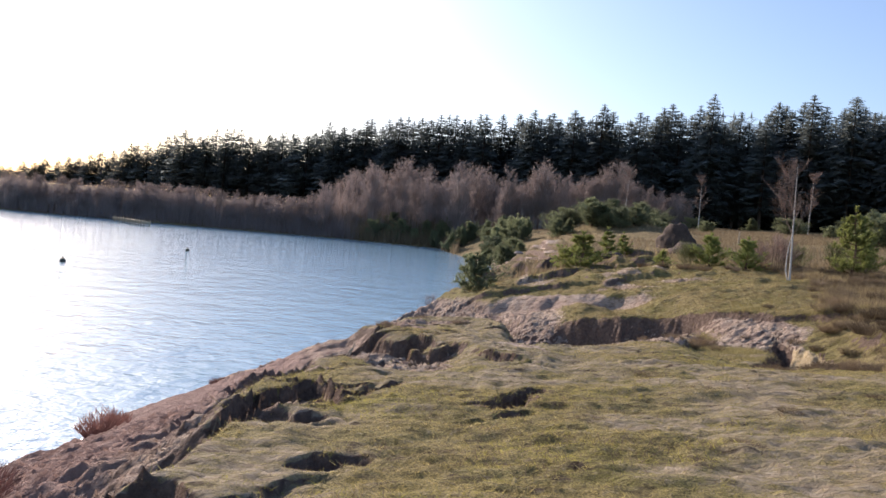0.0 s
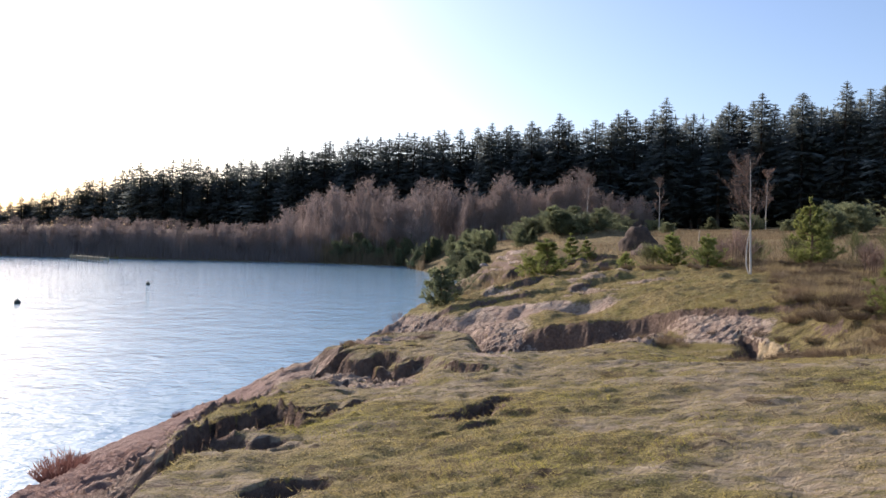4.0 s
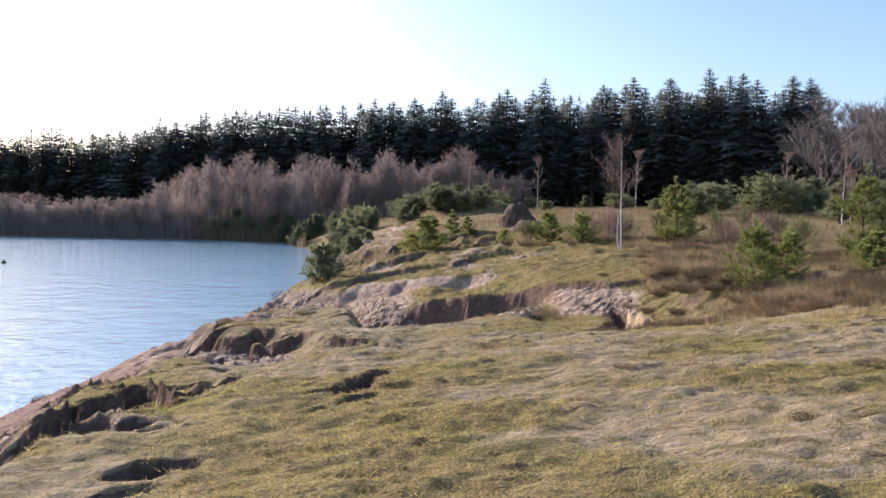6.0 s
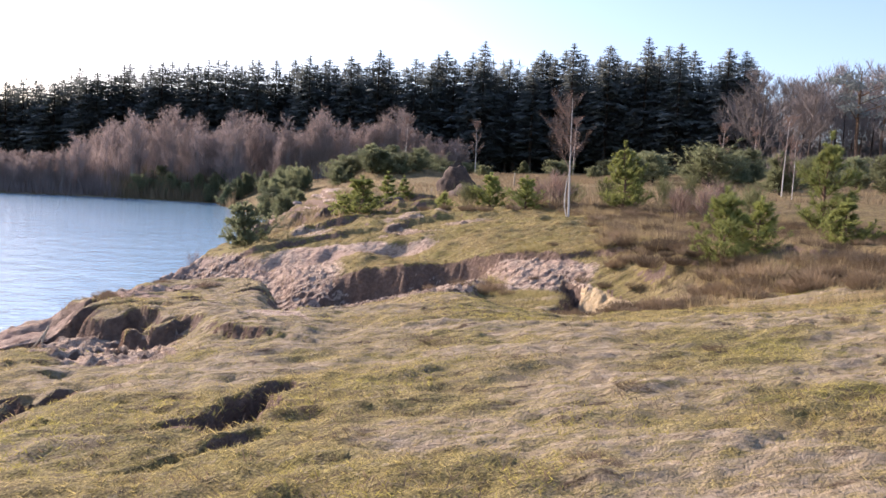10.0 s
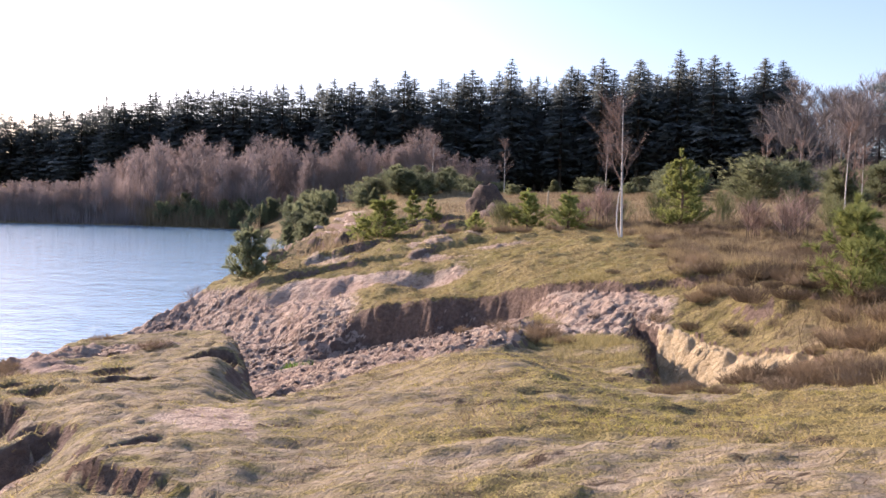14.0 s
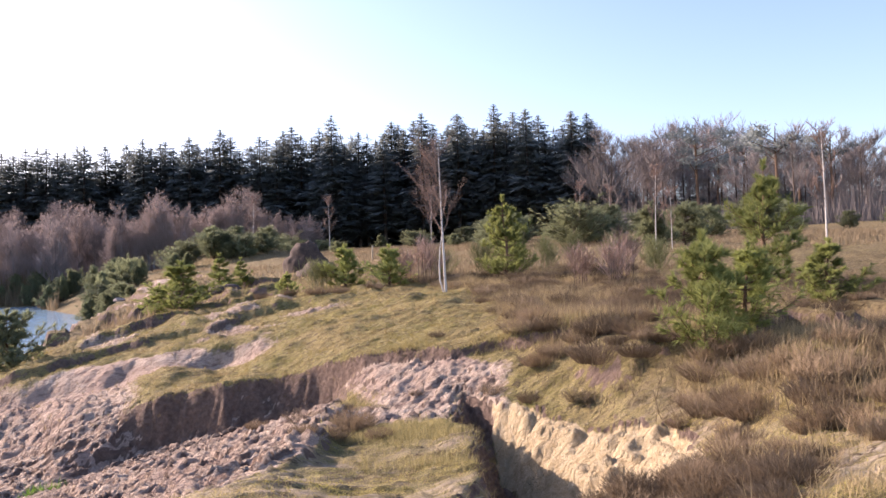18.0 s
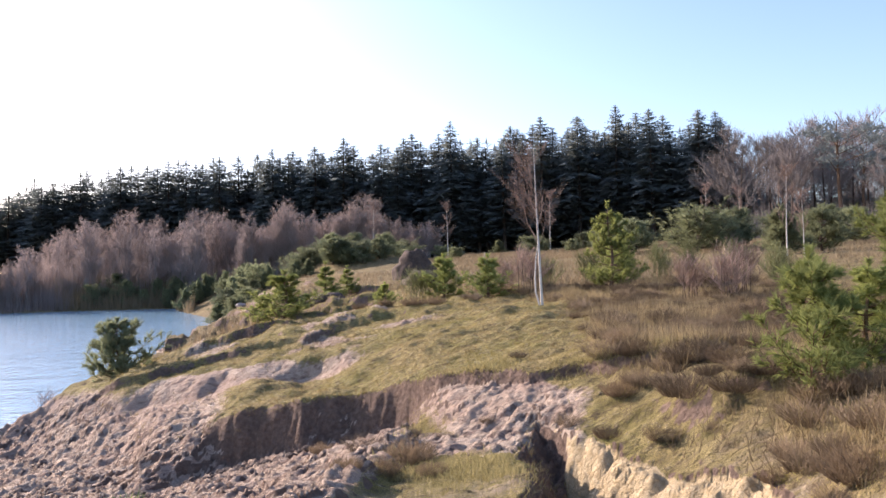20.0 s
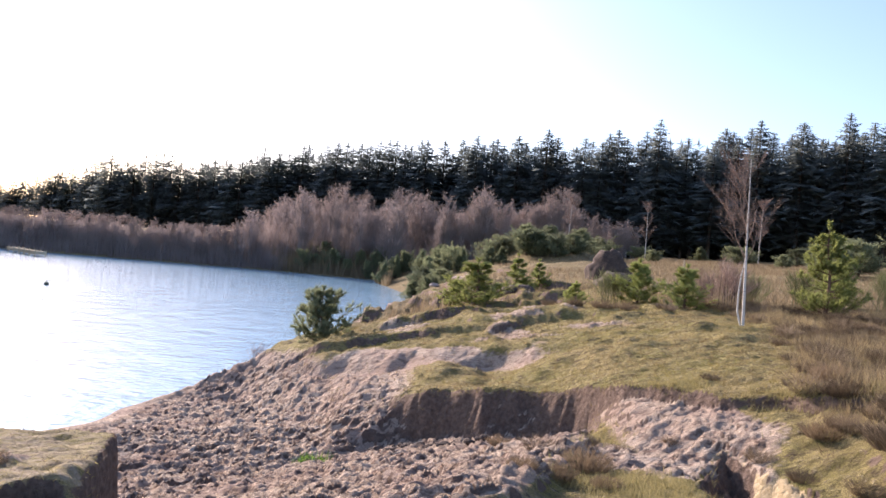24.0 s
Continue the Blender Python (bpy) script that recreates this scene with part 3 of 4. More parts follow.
# ---- building helpers ----
class Geo:
    """Vertices and faces gathered in plain lists."""

    def __init__(self):
        self.v, self.f = [], []

    def tri(self, a, b, c):
        n = len(self.v)
        self.v += [tuple(a), tuple(b), tuple(c)]
        self.f.append((n, n + 1, n + 2))

    def tube(self, line, radii, sides=5):
        n0 = len(self.v)
        for k, p in enumerate(line):
            p = Vector(p)
            way = (Vector(line[min(k + 1, len(line) - 1)]) - Vector(line[max(k - 1, 0)])).normalized()
            one = way.orthogonal().normalized()
            two = way.cross(one)
            for s in range(sides):
                a = 2 * math.pi * s / sides
                self.v.append(tuple(p + radii[k] * (math.cos(a) * one + math.sin(a) * two)))
        for k in range(len(line) - 1):
            for s in range(sides):
                a, b = n0 + k * sides + s, n0 + k * sides + (s + 1) % sides
                self.f.append((a, b, b + sides, a + sides))
        self.f.append(tuple(n0 + (len(line) - 1) * sides + s for s in range(sides)))

    def blade(self, foot, way, length, width, side):
        foot, way, side = Vector(foot), Vector(way), Vector(side)
        self.tri(foot - side * width * 0.5, foot + side * width * 0.5, foot + way * length)

    def mesh(self, name, material):
        me = bpy.data.meshes.new(name)
        me.from_pydata(self.v, [], self.f)
        me.materials.append(material)
        me.update()
        return me


def part(name, geo, material, parent, label=""):
    me = geo if isinstance(geo, bpy.types.Mesh) else geo.mesh(name, material)
    ob = new(name, me)
    ob.parent = parent
    return tagged(ob, label)


def smooth(ob):
    ob.data.polygons.foreach_set("use_smooth", [True] * len(ob.data.polygons))
    return ob


def spot(x, y, lift=0.0):
    """Metres from plan units, on the ground."""
    return Vector((x * S, y * S, ground(x * S, y * S) + lift))


# ---- ground and water ----
rows_n, cols_n = gx.shape
me = bpy.data.meshes.new("ground")
verts = np.stack([gx.ravel() * S, gy.ravel() * S, gz.ravel() * S], 1)
idx = np.arange(rows_n * cols_n).reshape(rows_n, cols_n)
quads = np.stack([idx[:-1, :-1].ravel(), idx[:-1, 1:].ravel(), idx[1:, 1:].ravel(), idx[1:, :-1].ravel()], 1)
me.vertices.add(len(verts))
me.vertices.foreach_set("co", verts.ravel())
me.loops.add(quads.size)
me.loops.foreach_set("vertex_index", quads.ravel())
me.polygons.add(len(quads))
me.polygons.foreach_set("loop_start", np.arange(0, quads.size, 4))
me.update(calc_edges=True)
me.validate()
me.polygons.foreach_set("use_smooth", np.ones(len(quads), bool))
scarp, on_scarp = scarp_at(gx, gy)
pale = on_scarp * (1 - ramp(1.0, 1.8, np.abs(scarp)))
soil = np.clip((1 - 0.85 * pale) * np.maximum(ramp(0.75, 1.25, slope) * (1 - 0.75 * g_rust), g_hollow) * ramp(0.2, 0.7, g_d) * (1 - ramp(60, 80, gy)), 0, 1)
meadow = np.clip(ramp(30, 42, gy - 0.5 * gx) + ramp(-0.9, 1.6, heath_at(gx, gy)) * ramp(9, 12, gy), 0, 1) * (1 - 0.4 * ramp(0.2, 0.6, vnoise(gx * 0.3, gy * 0.3, 5)))
for name, layers in (("cover", (g_sand, soil * (1 - g_yellow), g_yellow)), ("kinds", (meadow, g_rust, g_worn))):
    layer = me.color_attributes.new(name, "FLOAT_COLOR", "POINT")
    layer.data.foreach_set("color", np.stack([k.ravel() for k in layers] + [np.ones(gx.size)], 1).astype(np.float32).ravel())
me.materials.append(GROUND)
tagged(new("ground", me), "grassy, eroded sandy lake bank with bare sand slopes", "ground", "", "structure")

me = bpy.data.meshes.new("water")
me.from_pydata([(-900, -400, 0), (60, -400, 0), (60, 400, 0), (-900, 400, 0)], [], [(0, 1, 2, 3)])
me.materials.append(WATER)
tagged(new("water", me), "rippled blue lake water glinting in low sun", "lake", "", "structure")



# ---- trees ----
def spruce_meshes(height, wide, seed, whorls=58, spray=11, low=None):
    """A conifer: tapered trunk, drooping whorls of jagged sprays."""
    rng = random.Random(seed)
    trunk, crown = Geo(), Geo()
    lean = (rng.uniform(-0.01, 0.01) * height, rng.uniform(-0.01, 0.01) * height)
    trunk.tube([(0, 0, 0), (lean[0] * 0.5, lean[1] * 0.5, height * 0.5), (lean[0], lean[1], height * 0.97)], [height * 0.014, height * 0.009, height * 0.002], 6)
    low = rng.uniform(0.10, 0.22) if low is None else low
    tiers = [rng.uniform(0.84, 1.1) for _ in range(14)]
    for k in range(whorls):
        u = low + (1 - low) * (max(k + rng.uniform(-0.4, 0.4), 0) / whorls) ** 0.8
        u = min(u, 0.985)
        reach = wide * (1 - u) ** 0.68 * (0.55 + 0.45 * min(1, (u - low) * 4 + 0.3)) * tiers[int(u * 13)] + 0.12
        for s in range(spray):
            if rng.random() < 0.15:
                continue
            a = 2 * math.pi * (s + rng.random()) / spray
            r = reach * rng.choice((0.5, 0.7, 0.85, 1.0, 1.2))
            out = Vector((math.cos(a), math.sin(a), 0))
            side = Vector((-out.y, out.x, 0))
            root = Vector((lean[0] * u, lean[1] * u, height * u))
            droop = rng.uniform(-0.42, 0.05) if u < 0.8 else rng.uniform(-0.15, 0.4)
            tip = root + out * r + Vector((0, 0, droop * r))
            w = r * rng.uniform(0.07, 0.14)
            mid = root.lerp(tip, 0.6)
            crown.tri(root, mid + side * w, tip)
            for q in (0.25, 0.42, 0.58, 0.72, 0.86, 0.97):
                p = root.lerp(tip, q)
                size = r * (1.1 - 0.6 * q) * rng.uniform(0.3, 0.52) + 0.05 + 0.12 * (1 - u)
                flank = (side * rng.choice((-1, 1)) + out * 0.6 + Vector((0, 0, rng.uniform(-0.7, 0.1)))).normalized()
                crown.tri(p - out * 0.34 * size, p + out * 0.42 * size, p + flank * size)
    top = Vector((lean[0], lean[1], height))
    for s in range(4):
        a = s * 1.57 + rng.random()
        side = Vector((math.cos(a), math.sin(a), 0))
        crown.tri(top - Vector((0, 0, 0.07 * height)) - side * 0.06, top - Vector((0, 0, 0.05 * height)) + side * 0.2, top)
    return trunk, crown


def pine_meshes(height, wide, seed, dense=1.0, needle=0.10, round_top=0.7, low=0.08, gaps=6.0):
    """A young pine: whorls of rising branches set with brushes of long needles."""
    rng = random.Random(seed)
    wood, brush = Geo(), Geo()
    bend = [(0, 0, 0)] + [(rng.uniform(-0.03, 0.03) * height, rng.uniform(-0.03, 0.03) * height, height * k / 4) for k in (1, 2, 3)]
    bend.append((bend[-1][0], bend[-1][1], height * 0.95))
    wood.tube(bend, [height * 0.022 + 0.008, height * 0.018 + 0.005, height * 0.014, height * 0.009, height * 0.004], 6)

    def trunk_at(u):
        q = min(u * 4, 3.999)
        k = int(q)
        return Vector(bend[k]).lerp(Vector(bend[k + 1]), q - k)

    def tuft(line, width):
        """Needles along the end of a shoot."""
        a, b = Vector(line[0]), Vector(line[1])
        way = (b - a).normalized()
        for _ in range(int(17 * dense)):
            p = a.lerp(b, rng.random() ** 0.7)
            spread = Vector((rng.gauss(0, 1), rng.gauss(0, 1), rng.gauss(0, 1)))
            spread = (spread - way * spread.dot(way)).normalized()
            d = (way * rng.uniform(0.5, 1.1) + spread * rng.uniform(0.5, 1.0)).normalized()
            brush.blade(p, d, width * rng.uniform(0.8, 1.3), width * 0.17, d.orthogonal().normalized())

    whorls = max(6, int(height * gaps))
    for k in range(whorls):
        u = low + (0.94 - low) * (k + rng.uniform(-0.25, 0.25)) / whorls
        foot = trunk_at(u)
        reach = wide * (1.08 - u) ** round_top * rng.uniform(0.55, 1.2)
        for s in range(rng.choice((4, 5, 6))):
            a = rng.uniform(0, 2 * math.pi)
            out = Vector((math.cos(a), math.sin(a), 0))
            r = reach * rng.uniform(0.5, 1.25)
            mid = foot + out * r * 0.55 + Vector((0, 0, r * rng.uniform(0.0, 0.25)))
            tip = mid + out * r * 0.45 + Vector((0, 0, r * rng.uniform(0.25, 0.6)))
            wood.tube([foot, mid, tip], [0.012 * height ** 0.5, 0.008 * height ** 0.5, 0.003], 3)
            tuft((mid.lerp(tip, 0.2), tip), needle)
            tuft((foot.lerp(mid, 0.5), mid), needle)
            for _ in range(6):
                q = rng.uniform(0.35, 0.95)
                base = foot.lerp(mid, q / 0.55) if q < 0.55 else mid.lerp(tip, (q - 0.55) / 0.45)
                turn = Vector((rng.uniform(-1, 1), rng.uniform(-1, 1), rng.uniform(0.1, 1.5)))
                end = base + (out * 0.6 + turn).normalized() * r * rng.uniform(0.22, 0.4)
                wood.tube([base, end], [0.006, 0.003], 3)
                tuft((base.lerp(end, 0.25), end), needle)
    lead = trunk_at(0.96)
    for _ in range(4):
        tuft((lead, Vector((lead.x, lead.y, height * 1.0))), needle)
    return wood, brush


def bare_meshes(height, spread, seed, trunk_r, levels=3, kids=7, lift=0.9, stems=1, twig_w=0.012, first=0.3, limb=0.42):
    """A leafless tree: trunk, limbs and fine rising twigs."""
    rng = random.Random(seed)
    wood, twigs = Geo(), Geo()

    def grow_from(foot, way, length, radius, level):
        line = [Vector(foot)]
        d = Vector(way).normalized()
        for k in range(3):
            bend = 0.1 if level else 0.025
            d = (d + Vector((rng.uniform(-bend, bend), rng.uniform(-bend, bend), 0.05))).normalized()
            line.append(line[-1] + d * length / 3)
        radii = [radius, radius * 0.75, radius * 0.5, radius * 0.2]
        if level == 0:
            wood.tube(line, radii, 7)
        elif level < levels:
            twigs.tube(line, radii, 3)
        else:
            side = d.cross(Vector((rng.uniform(-1, 1), rng.uniform(-1, 1), rng.uniform(-1, 1)))).normalized()
            w = twig_w
            for a, b, k in ((line[0], line[1], 1.0), (line[1], line[3], 0.75)):
                n = len(twigs.v)
                twigs.v += [tuple(a - side * w * k), tuple(a + side * w * k), tuple(b + side * w * k * 0.5), tuple(b - side * w * k * 0.5)]
                twigs.f.append((n, n + 1, n + 2, n + 3))
            return
        count = kids * (2 if level == 0 else 1)
        for _ in range(count):
            q = rng.uniform(first if level == 0 else 0.25, 0.98)
            j = min(int(q * 3), 2)
            base = line[j].lerp(line[j + 1], q * 3 - j)
            a = rng.uniform(0, 2 * math.pi)
            out = Vector((math.cos(a), math.sin(a), 0))
            rise = lift + rng.uniform(-0.25, 0.35)
            if level == 0:
                grow_from(base, out + Vector((0, 0, rise)), spread * (1.15 - 0.7 * q) * rng.uniform(0.7, 1.2), max(radius * limb * (1 - 0.6 * q), twig_w), 1)
            else:
                grow_from(base, d * 0.9 + out * 0.65 + Vector((0, 0, 0.25)), length * rng.uniform(0.35, 0.6), max(radius * 0.4, twig_w), level + 1)

    for s in range(stems):
        a = rng.uniform(0, 6.28)
        tilt = 0.02 if stems == 1 else rng.uniform(0.03, 0.12)
        grow_from((0.12 * s, 0.05 * s, 0), (math.cos(a) * tilt, math.sin(a) * tilt, 1), height * (1 if s == 0 else rng.uniform(0.75, 0.95)), trunk_r, 0)
    return wood, twigs


def tree(name, meshes, mats, label, category, group, at, turn=0.0, scale=1.0, tall=1.0):
    """An Empty at the foot with trunk and crown under it; meshes may be shared."""
    root = new(name)
    root.empty_display_size = 0.3
    for kind, me, mat in zip(("trunk", "crown"), meshes, mats):
        part(kind, me, mat, root)
    root.matrix_basis = Matrix.Translation(at) @ Matrix.Rotation(turn, 4, "Z") @ Matrix.Diagonal((scale, scale, scale * tall, 1))
    return tagged(root, label, category, group)


def polar(bearing, away):
    """Plan place from the walk, degrees to the right of straight ahead."""
    a = radians(bearing)
    return 1.5 + math.sin(a) * away, 5 + math.cos(a) * away


def top_height(bearing, away, up, x, y):
    """Height in metres that reaches an elevation of up degrees from the walk."""
    return max(4.0, (4.1 + away * math.tan(radians(up))) * S - ground(x * S, y * S))


def skyline(b):
    return float(np.interp(b, [-37, -33.9, -30, -25.7, -20, -15, -10, -6, 0, 5, 13, 20, 25, 31, 33],
                           [1.2, 2.2, 3.4, 5.3, 6.1, 7.2, 8.2, 8.7, 9.4, 10.0, 10.9, 11.1, 11.6, 11.0, 10.6]))


def edge_of_wood(b):
    return float(np.interp(b, [-40, -33, -25, -15, -5, 5, 13, 25, 34], [330, 270, 205, 178, 162, 150, 146, 142, 138]))


rng = random.Random(4)
spruces = []
for k in range(7):
    t, c = spruce_meshes(25.0, rng.uniform(5.0, 7.2), 50 + k)
    spruces.append((t.mesh("spruce_trunk", BARK), c.mesh("spruce_crown", SPRUCE)))
WOOD_LABEL = "tall dark green spruce at the edge of the wood"
peaks = {0.1: 9.5, 5.0: 10.3, 13.0: 11.45, 19.6: 11.5, 22.3: 11.4, 24.9: 12.05, 27.4: 11.6, 30.6: 11.3, 31.7: 11.1, -10.3: 8.0, -14.4: 6.8}
spots = [(b, up, 0.0) for b, up in peaks.items()]
b = -37.0
while b < 32.4:
    spots.append((b, skyline(b) * rng.uniform(0.84, 1.0), rng.uniform(0, 9)))
    b += rng.uniform(0.4, 0.75)
for b, up, back in spots:
    away = edge_of_wood(b) + back
    x, y = polar(b, away)
    h = top_height(b, away, up, x, y)
    me = rng.choice(spruces)
    wide = rng.uniform(1.0, 1.4) * (h / 25) ** 0.35
    foot = spot(x, y, -0.2)
    root = tree("spruce_tree", me, (BARK, SPRUCE), WOOD_LABEL, "tree", "spruces along the wood's edge", foot, rng.uniform(0, 6.28), wide, h / 25 / wide)

# the depth of the wood behind its edge, joined
deep = Geo()
small = [spruce_meshes(25.0, 6.0, 90 + k, 20, 7, 0.0)[1] for k in range(3)]
small_v = [np.array(g.v) for g in small]
all_v, all_f, count = [], [], 0
for k in range(720):
    b = rng.uniform(-38, 33) if k < 580 else rng.uniform(31.5, 60)
    away = (edge_of_wood(b) if b < 33 else 158) + 4 + 34 * rng.random() ** 1.5
    x, y = polar(b, away)
    h = top_height(b, away, (skyline(b) * rng.uniform(0.7, 0.93) if b < 33 else rng.uniform(4.6, 6.6)), x, y)
    g = rng.randrange(3)
    a = rng.uniform(0, 6.28)
    w = (h / 25) ** 0.4 * 1.2
    v = small_v[g] @ np.array([[math.cos(a) * w, math.sin(a) * w, 0], [-math.sin(a) * w, math.cos(a) * w, 0], [0, 0, h / 25]])
    all_v.append(v + np.array(spot(x, y)))
    all_f.append(np.arange(len(v)).reshape(-1, 3) + count)
    count += len(v)
deep.v, deep.f = np.concatenate(all_v).tolist(), np.concatenate(all_f).tolist()
tagged(new("far_woods", deep.mesh("far_woods", SPRUCE)), "dense dark spruce wood behind the lake", "wood", "", "stuff")

# leafless oaks and birches to the side of the spruces
oaks = []
for k in range(4):
    w, t = bare_meshes(17.0, 7.5, 300 + k, 0.22, 3, 11, 0.85, 1, 0.028, 0.2, 0.3)
    oaks.append((w.mesh("bare_trunk", BARK), t.mesh("bare_crown", GREY_TWIG)))
for k in range(48):
    b = 32.8 + k * 0.52 + rng.uniform(-0.4, 0.4)
    away = rng.uniform(108, 160)
    x, y = polar(b, away)
    up = float(np.interp(b, [33, 37, 42, 48, 58], [8.9, 9.0, 8.6, 7.6, 7.0])) * rng.uniform(0.85, 1.02)
    h = top_height(b, away, up, x, y)
    tree("bare_tree", rng.choice(oaks), (BARK, GREY_TWIG), "leafless grey-brown broadleaved tree beside the spruce wood", "tree", "bare trees beside the wood", spot(x, y, -0.2), rng.uniform(0, 6.28), h / 17)

flats = []
for k in range(2):
    t = Geo()
    t.tube([(0, 0, 0), (0.3, 0.1, 6), (0.1, 0.3, 11), (0.2, 0.2, 14)], [0.25, 0.2, 0.14, 0.05], 7)
    c = Geo()
    pr = random.Random(820 + k)
    for _ in range(11):
        hub = Vector((pr.gauss(0, 1.9), pr.gauss(0, 1.9), pr.uniform(8.5, 14.2)))
        t.tube([(0.1, 0.2, hub.z - 1.5), hub], [0.07, 0.03], 4)
        for _ in range(90):
            p = hub + Vector((pr.gauss(0, 0.75), pr.gauss(0, 0.75), pr.gauss(0, 0.28)))
            d = Vector((pr.uniform(-1, 1), pr.uniform(-1, 1), pr.uniform(-0.2, 1))).normalized()
            c.blade(p, d, pr.uniform(0.4, 0.8), 0.22, d.orthogonal().normalized())
    flats.append((t.mesh("scots_pine_trunk", PINE_BARK), c.mesh("scots_pine_crown", SPRUCE)))
for b, up, away in ((39.2, 9.8, 118), (40.6, 8.1, 132), (44.0, 9.3, 112), (45.5, 7.9, 126), (47.4, 8.5, 116), (42.3, 8.6, 140)):
    x, y = polar(b, away)
    tree("scots_pine", rng.choice(flats), (PINE_BARK, SPRUCE), "tall pine with a flat dark crown among bare trees", "tree", "flat-crowned pines", spot(x, y, -0.2), rng.uniform(0, 6.28), top_height(b, away, up, x, y) / 14.4)

# ---- thickets before the wood ----
saps = []
for k in range(6):
    w, t = bare_meshes(9.0, 2.6, 400 + k, 0.05, 3, 6, 1.35, 4, 0.017, 0.15)
    saps.append((w.mesh("sapling_trunk", GREY_TWIG), t.mesh("sapling_crown", TWIG)))


def thicket_top(b):
    return float(np.interp(b, [-37, -27, -22, -17, -15, -13, -9, -4, 0, 5, 7.5, 10, 13], [0.4, 0.5, 0.6, 1.3, 2.6, 4.4, 4.8, 5.0, 5.1, 5.6, 6.0, 4.6, 3.6]))


def waterline(b):
    """How far off the far shore lies in that direction."""
    away = np.arange(105, 400, 0.5)
    a = radians(b)
    d = inland(1.5 + np.sin(a) * away, 5 + np.cos(a) * away)
    wet = np.nonzero(d < 0)[0]
    return float(away[wet[-1]]) if len(wet) else float(np.interp(b, [-6, 2, 12], [128, 112, 108]))


for k in range(285):
    b = -37 + 49 * (k + rng.random()) / 285
    away = waterline(b) + (rng.uniform(1.0, 9) if b < -15 else rng.uniform(4, 24))
    away = max(away, 126) if b > -8 else away
    x, y = polar(b, away)
    h = top_height(b, away, thicket_top(b) * (0.86 + 0.16 * math.sin(b * 2.1) * math.sin(b * 0.9 + 1)) * rng.uniform(0.72, 1.05), x, y)
    h = min(h, 15)
    tree("birch_sapling", rng.choice(saps), (GREY_TWIG, TWIG), "thin leafless reddish-brown birch sapling in a thicket", "tree", "thicket before the wood", spot(x, y, -0.1), rng.uniform(0, 6.28), max(h / 9, 0.7), min(1.0, h / 9 / 0.7))

# scrub: dark junipers and small pines before the wood and along the bay
scrubs = []
for k in range(5):
    w, t = pine_meshes(3.0, (1.3, 1.7, 1.0, 1.5, 2.0)[k], 500 + k, 0.5, 0.3, (0.5, 0.8, 1.0, 0.6, 0.4)[k])
    scrubs.append((w.mesh("scrub_stem", BARK), t.mesh("scrub_crown", SCRUB)))


def scrub(bearing, away, height, wide=1.0):
    x, y = polar(bearing, away)
    tree("pine_scrub", rng.choice(scrubs), (BARK, SCRUB), "dense dark green bushy pine scrub on the heath", "shrub", "pine scrub on the heath", spot(x, y, -0.15), rng.uniform(0, 6.28), height / 3 * wide, 1 / wide)


for k in range(34):
    u = rng.random()
    scrub(-3.5 + 13 * u, 84 + rng.uniform(-9, 8), rng.uniform(2.6, 4.2) * (1 - 0.4 * u), 1.3)
for k in range(16):
    u = rng.random()
    scrub(-7 + 6 * u, 122 - 18 * u + rng.uniform(0, 10), rng.uniform(2.0, 4.8), rng.uniform(0.6, 0.9))
for k in range(34):
    b = rng.uniform(-12, 0)
    scrub(b, max(waterline(b) + rng.uniform(0.5, 6), 92) if b < -4 else rng.uniform(92, 118), rng.uniform(1.2, 4.0), rng.uniform(0.6, 1.2))
for k in range(26):
    scrub(rng.uniform(9, 34), rng.uniform(92, 126), rng.uniform(1.8, 3.6), 1.5)
for k in range(14):
    scrub(rng.uniform(24, 36), rng.uniform(62, 85), rng.uniform(2.2, 4.2), 1.4)
for k in range(14):
    scrub(rng.uniform(33, 56), rng.uniform(50, 95), rng.uniform(2, 4), 1.3)

# ---- single trees of the bank ----
w, t = bare_meshes(4.5, 1.45, 21, 0.042, 3, 10, 1.3, 1, 0.0024, 0.28, 0.16)
w.tube([(-0.05, 0.02, 0), (-0.15, 0.03, 0.45), (-0.13, 0.05, 0.9), (-0.07, 0.04, 1.4), (0.0, 0.0, 1.8)], [0.026, 0.024, 0.021, 0.017, 0.01], 7)
for side_way, foot_up, long in ((-1, 1.9, 0.9), (1, 2.2, 0.8), (-0.6, 2.7, 0.7)):
    t.tube([(0, 0, foot_up), (0.25 * side_way * long, 0.1, foot_up + 0.55 * long), (0.36 * side_way * long, 0.12, foot_up + 1.2 * long)], [0.013, 0.009, 0.004], 4)
tree("white_birch", (w.mesh("birch_trunk", WHITE_BARK), t.mesh("birch_crown", BIRCH_TWIG)), (WHITE_BARK, BIRCH_TWIG),
     "slender white-stemmed leafless birch on the grassy bank", "tree", "", spot(9.1, 26.2, -0.05), 0.0).matrix_basis @= Matrix.Rotation(radians(-2.8), 4, "Y")
youngs = []
for k in range(4):
    w, t = pine_meshes(2.0, (0.8, 0.95, 0.7, 0.9)[k], 600 + k, 1.3, 0.13, (1.0, 0.8, 1.2, 0.9)[k], 0.04, 5.5)
    youngs.append((w.mesh("pine_stem", PINE_BARK), t.mesh("pine_crown", PINE)))
w, t = pine_meshes(3.2, 1.2, 640, 1.4, 0.15, 0.9, 0.04, 3.6)
tall_pine = (w.mesh("pine_stem", PINE_BARK), t.mesh("pine_crown", PINE))
tree("young_pine", tall_pine, (PINE_BARK, PINE), "large green pine among heather", "pine", "young pines on the bank", spot(14.3, 20.7, -0.05), 1.0)
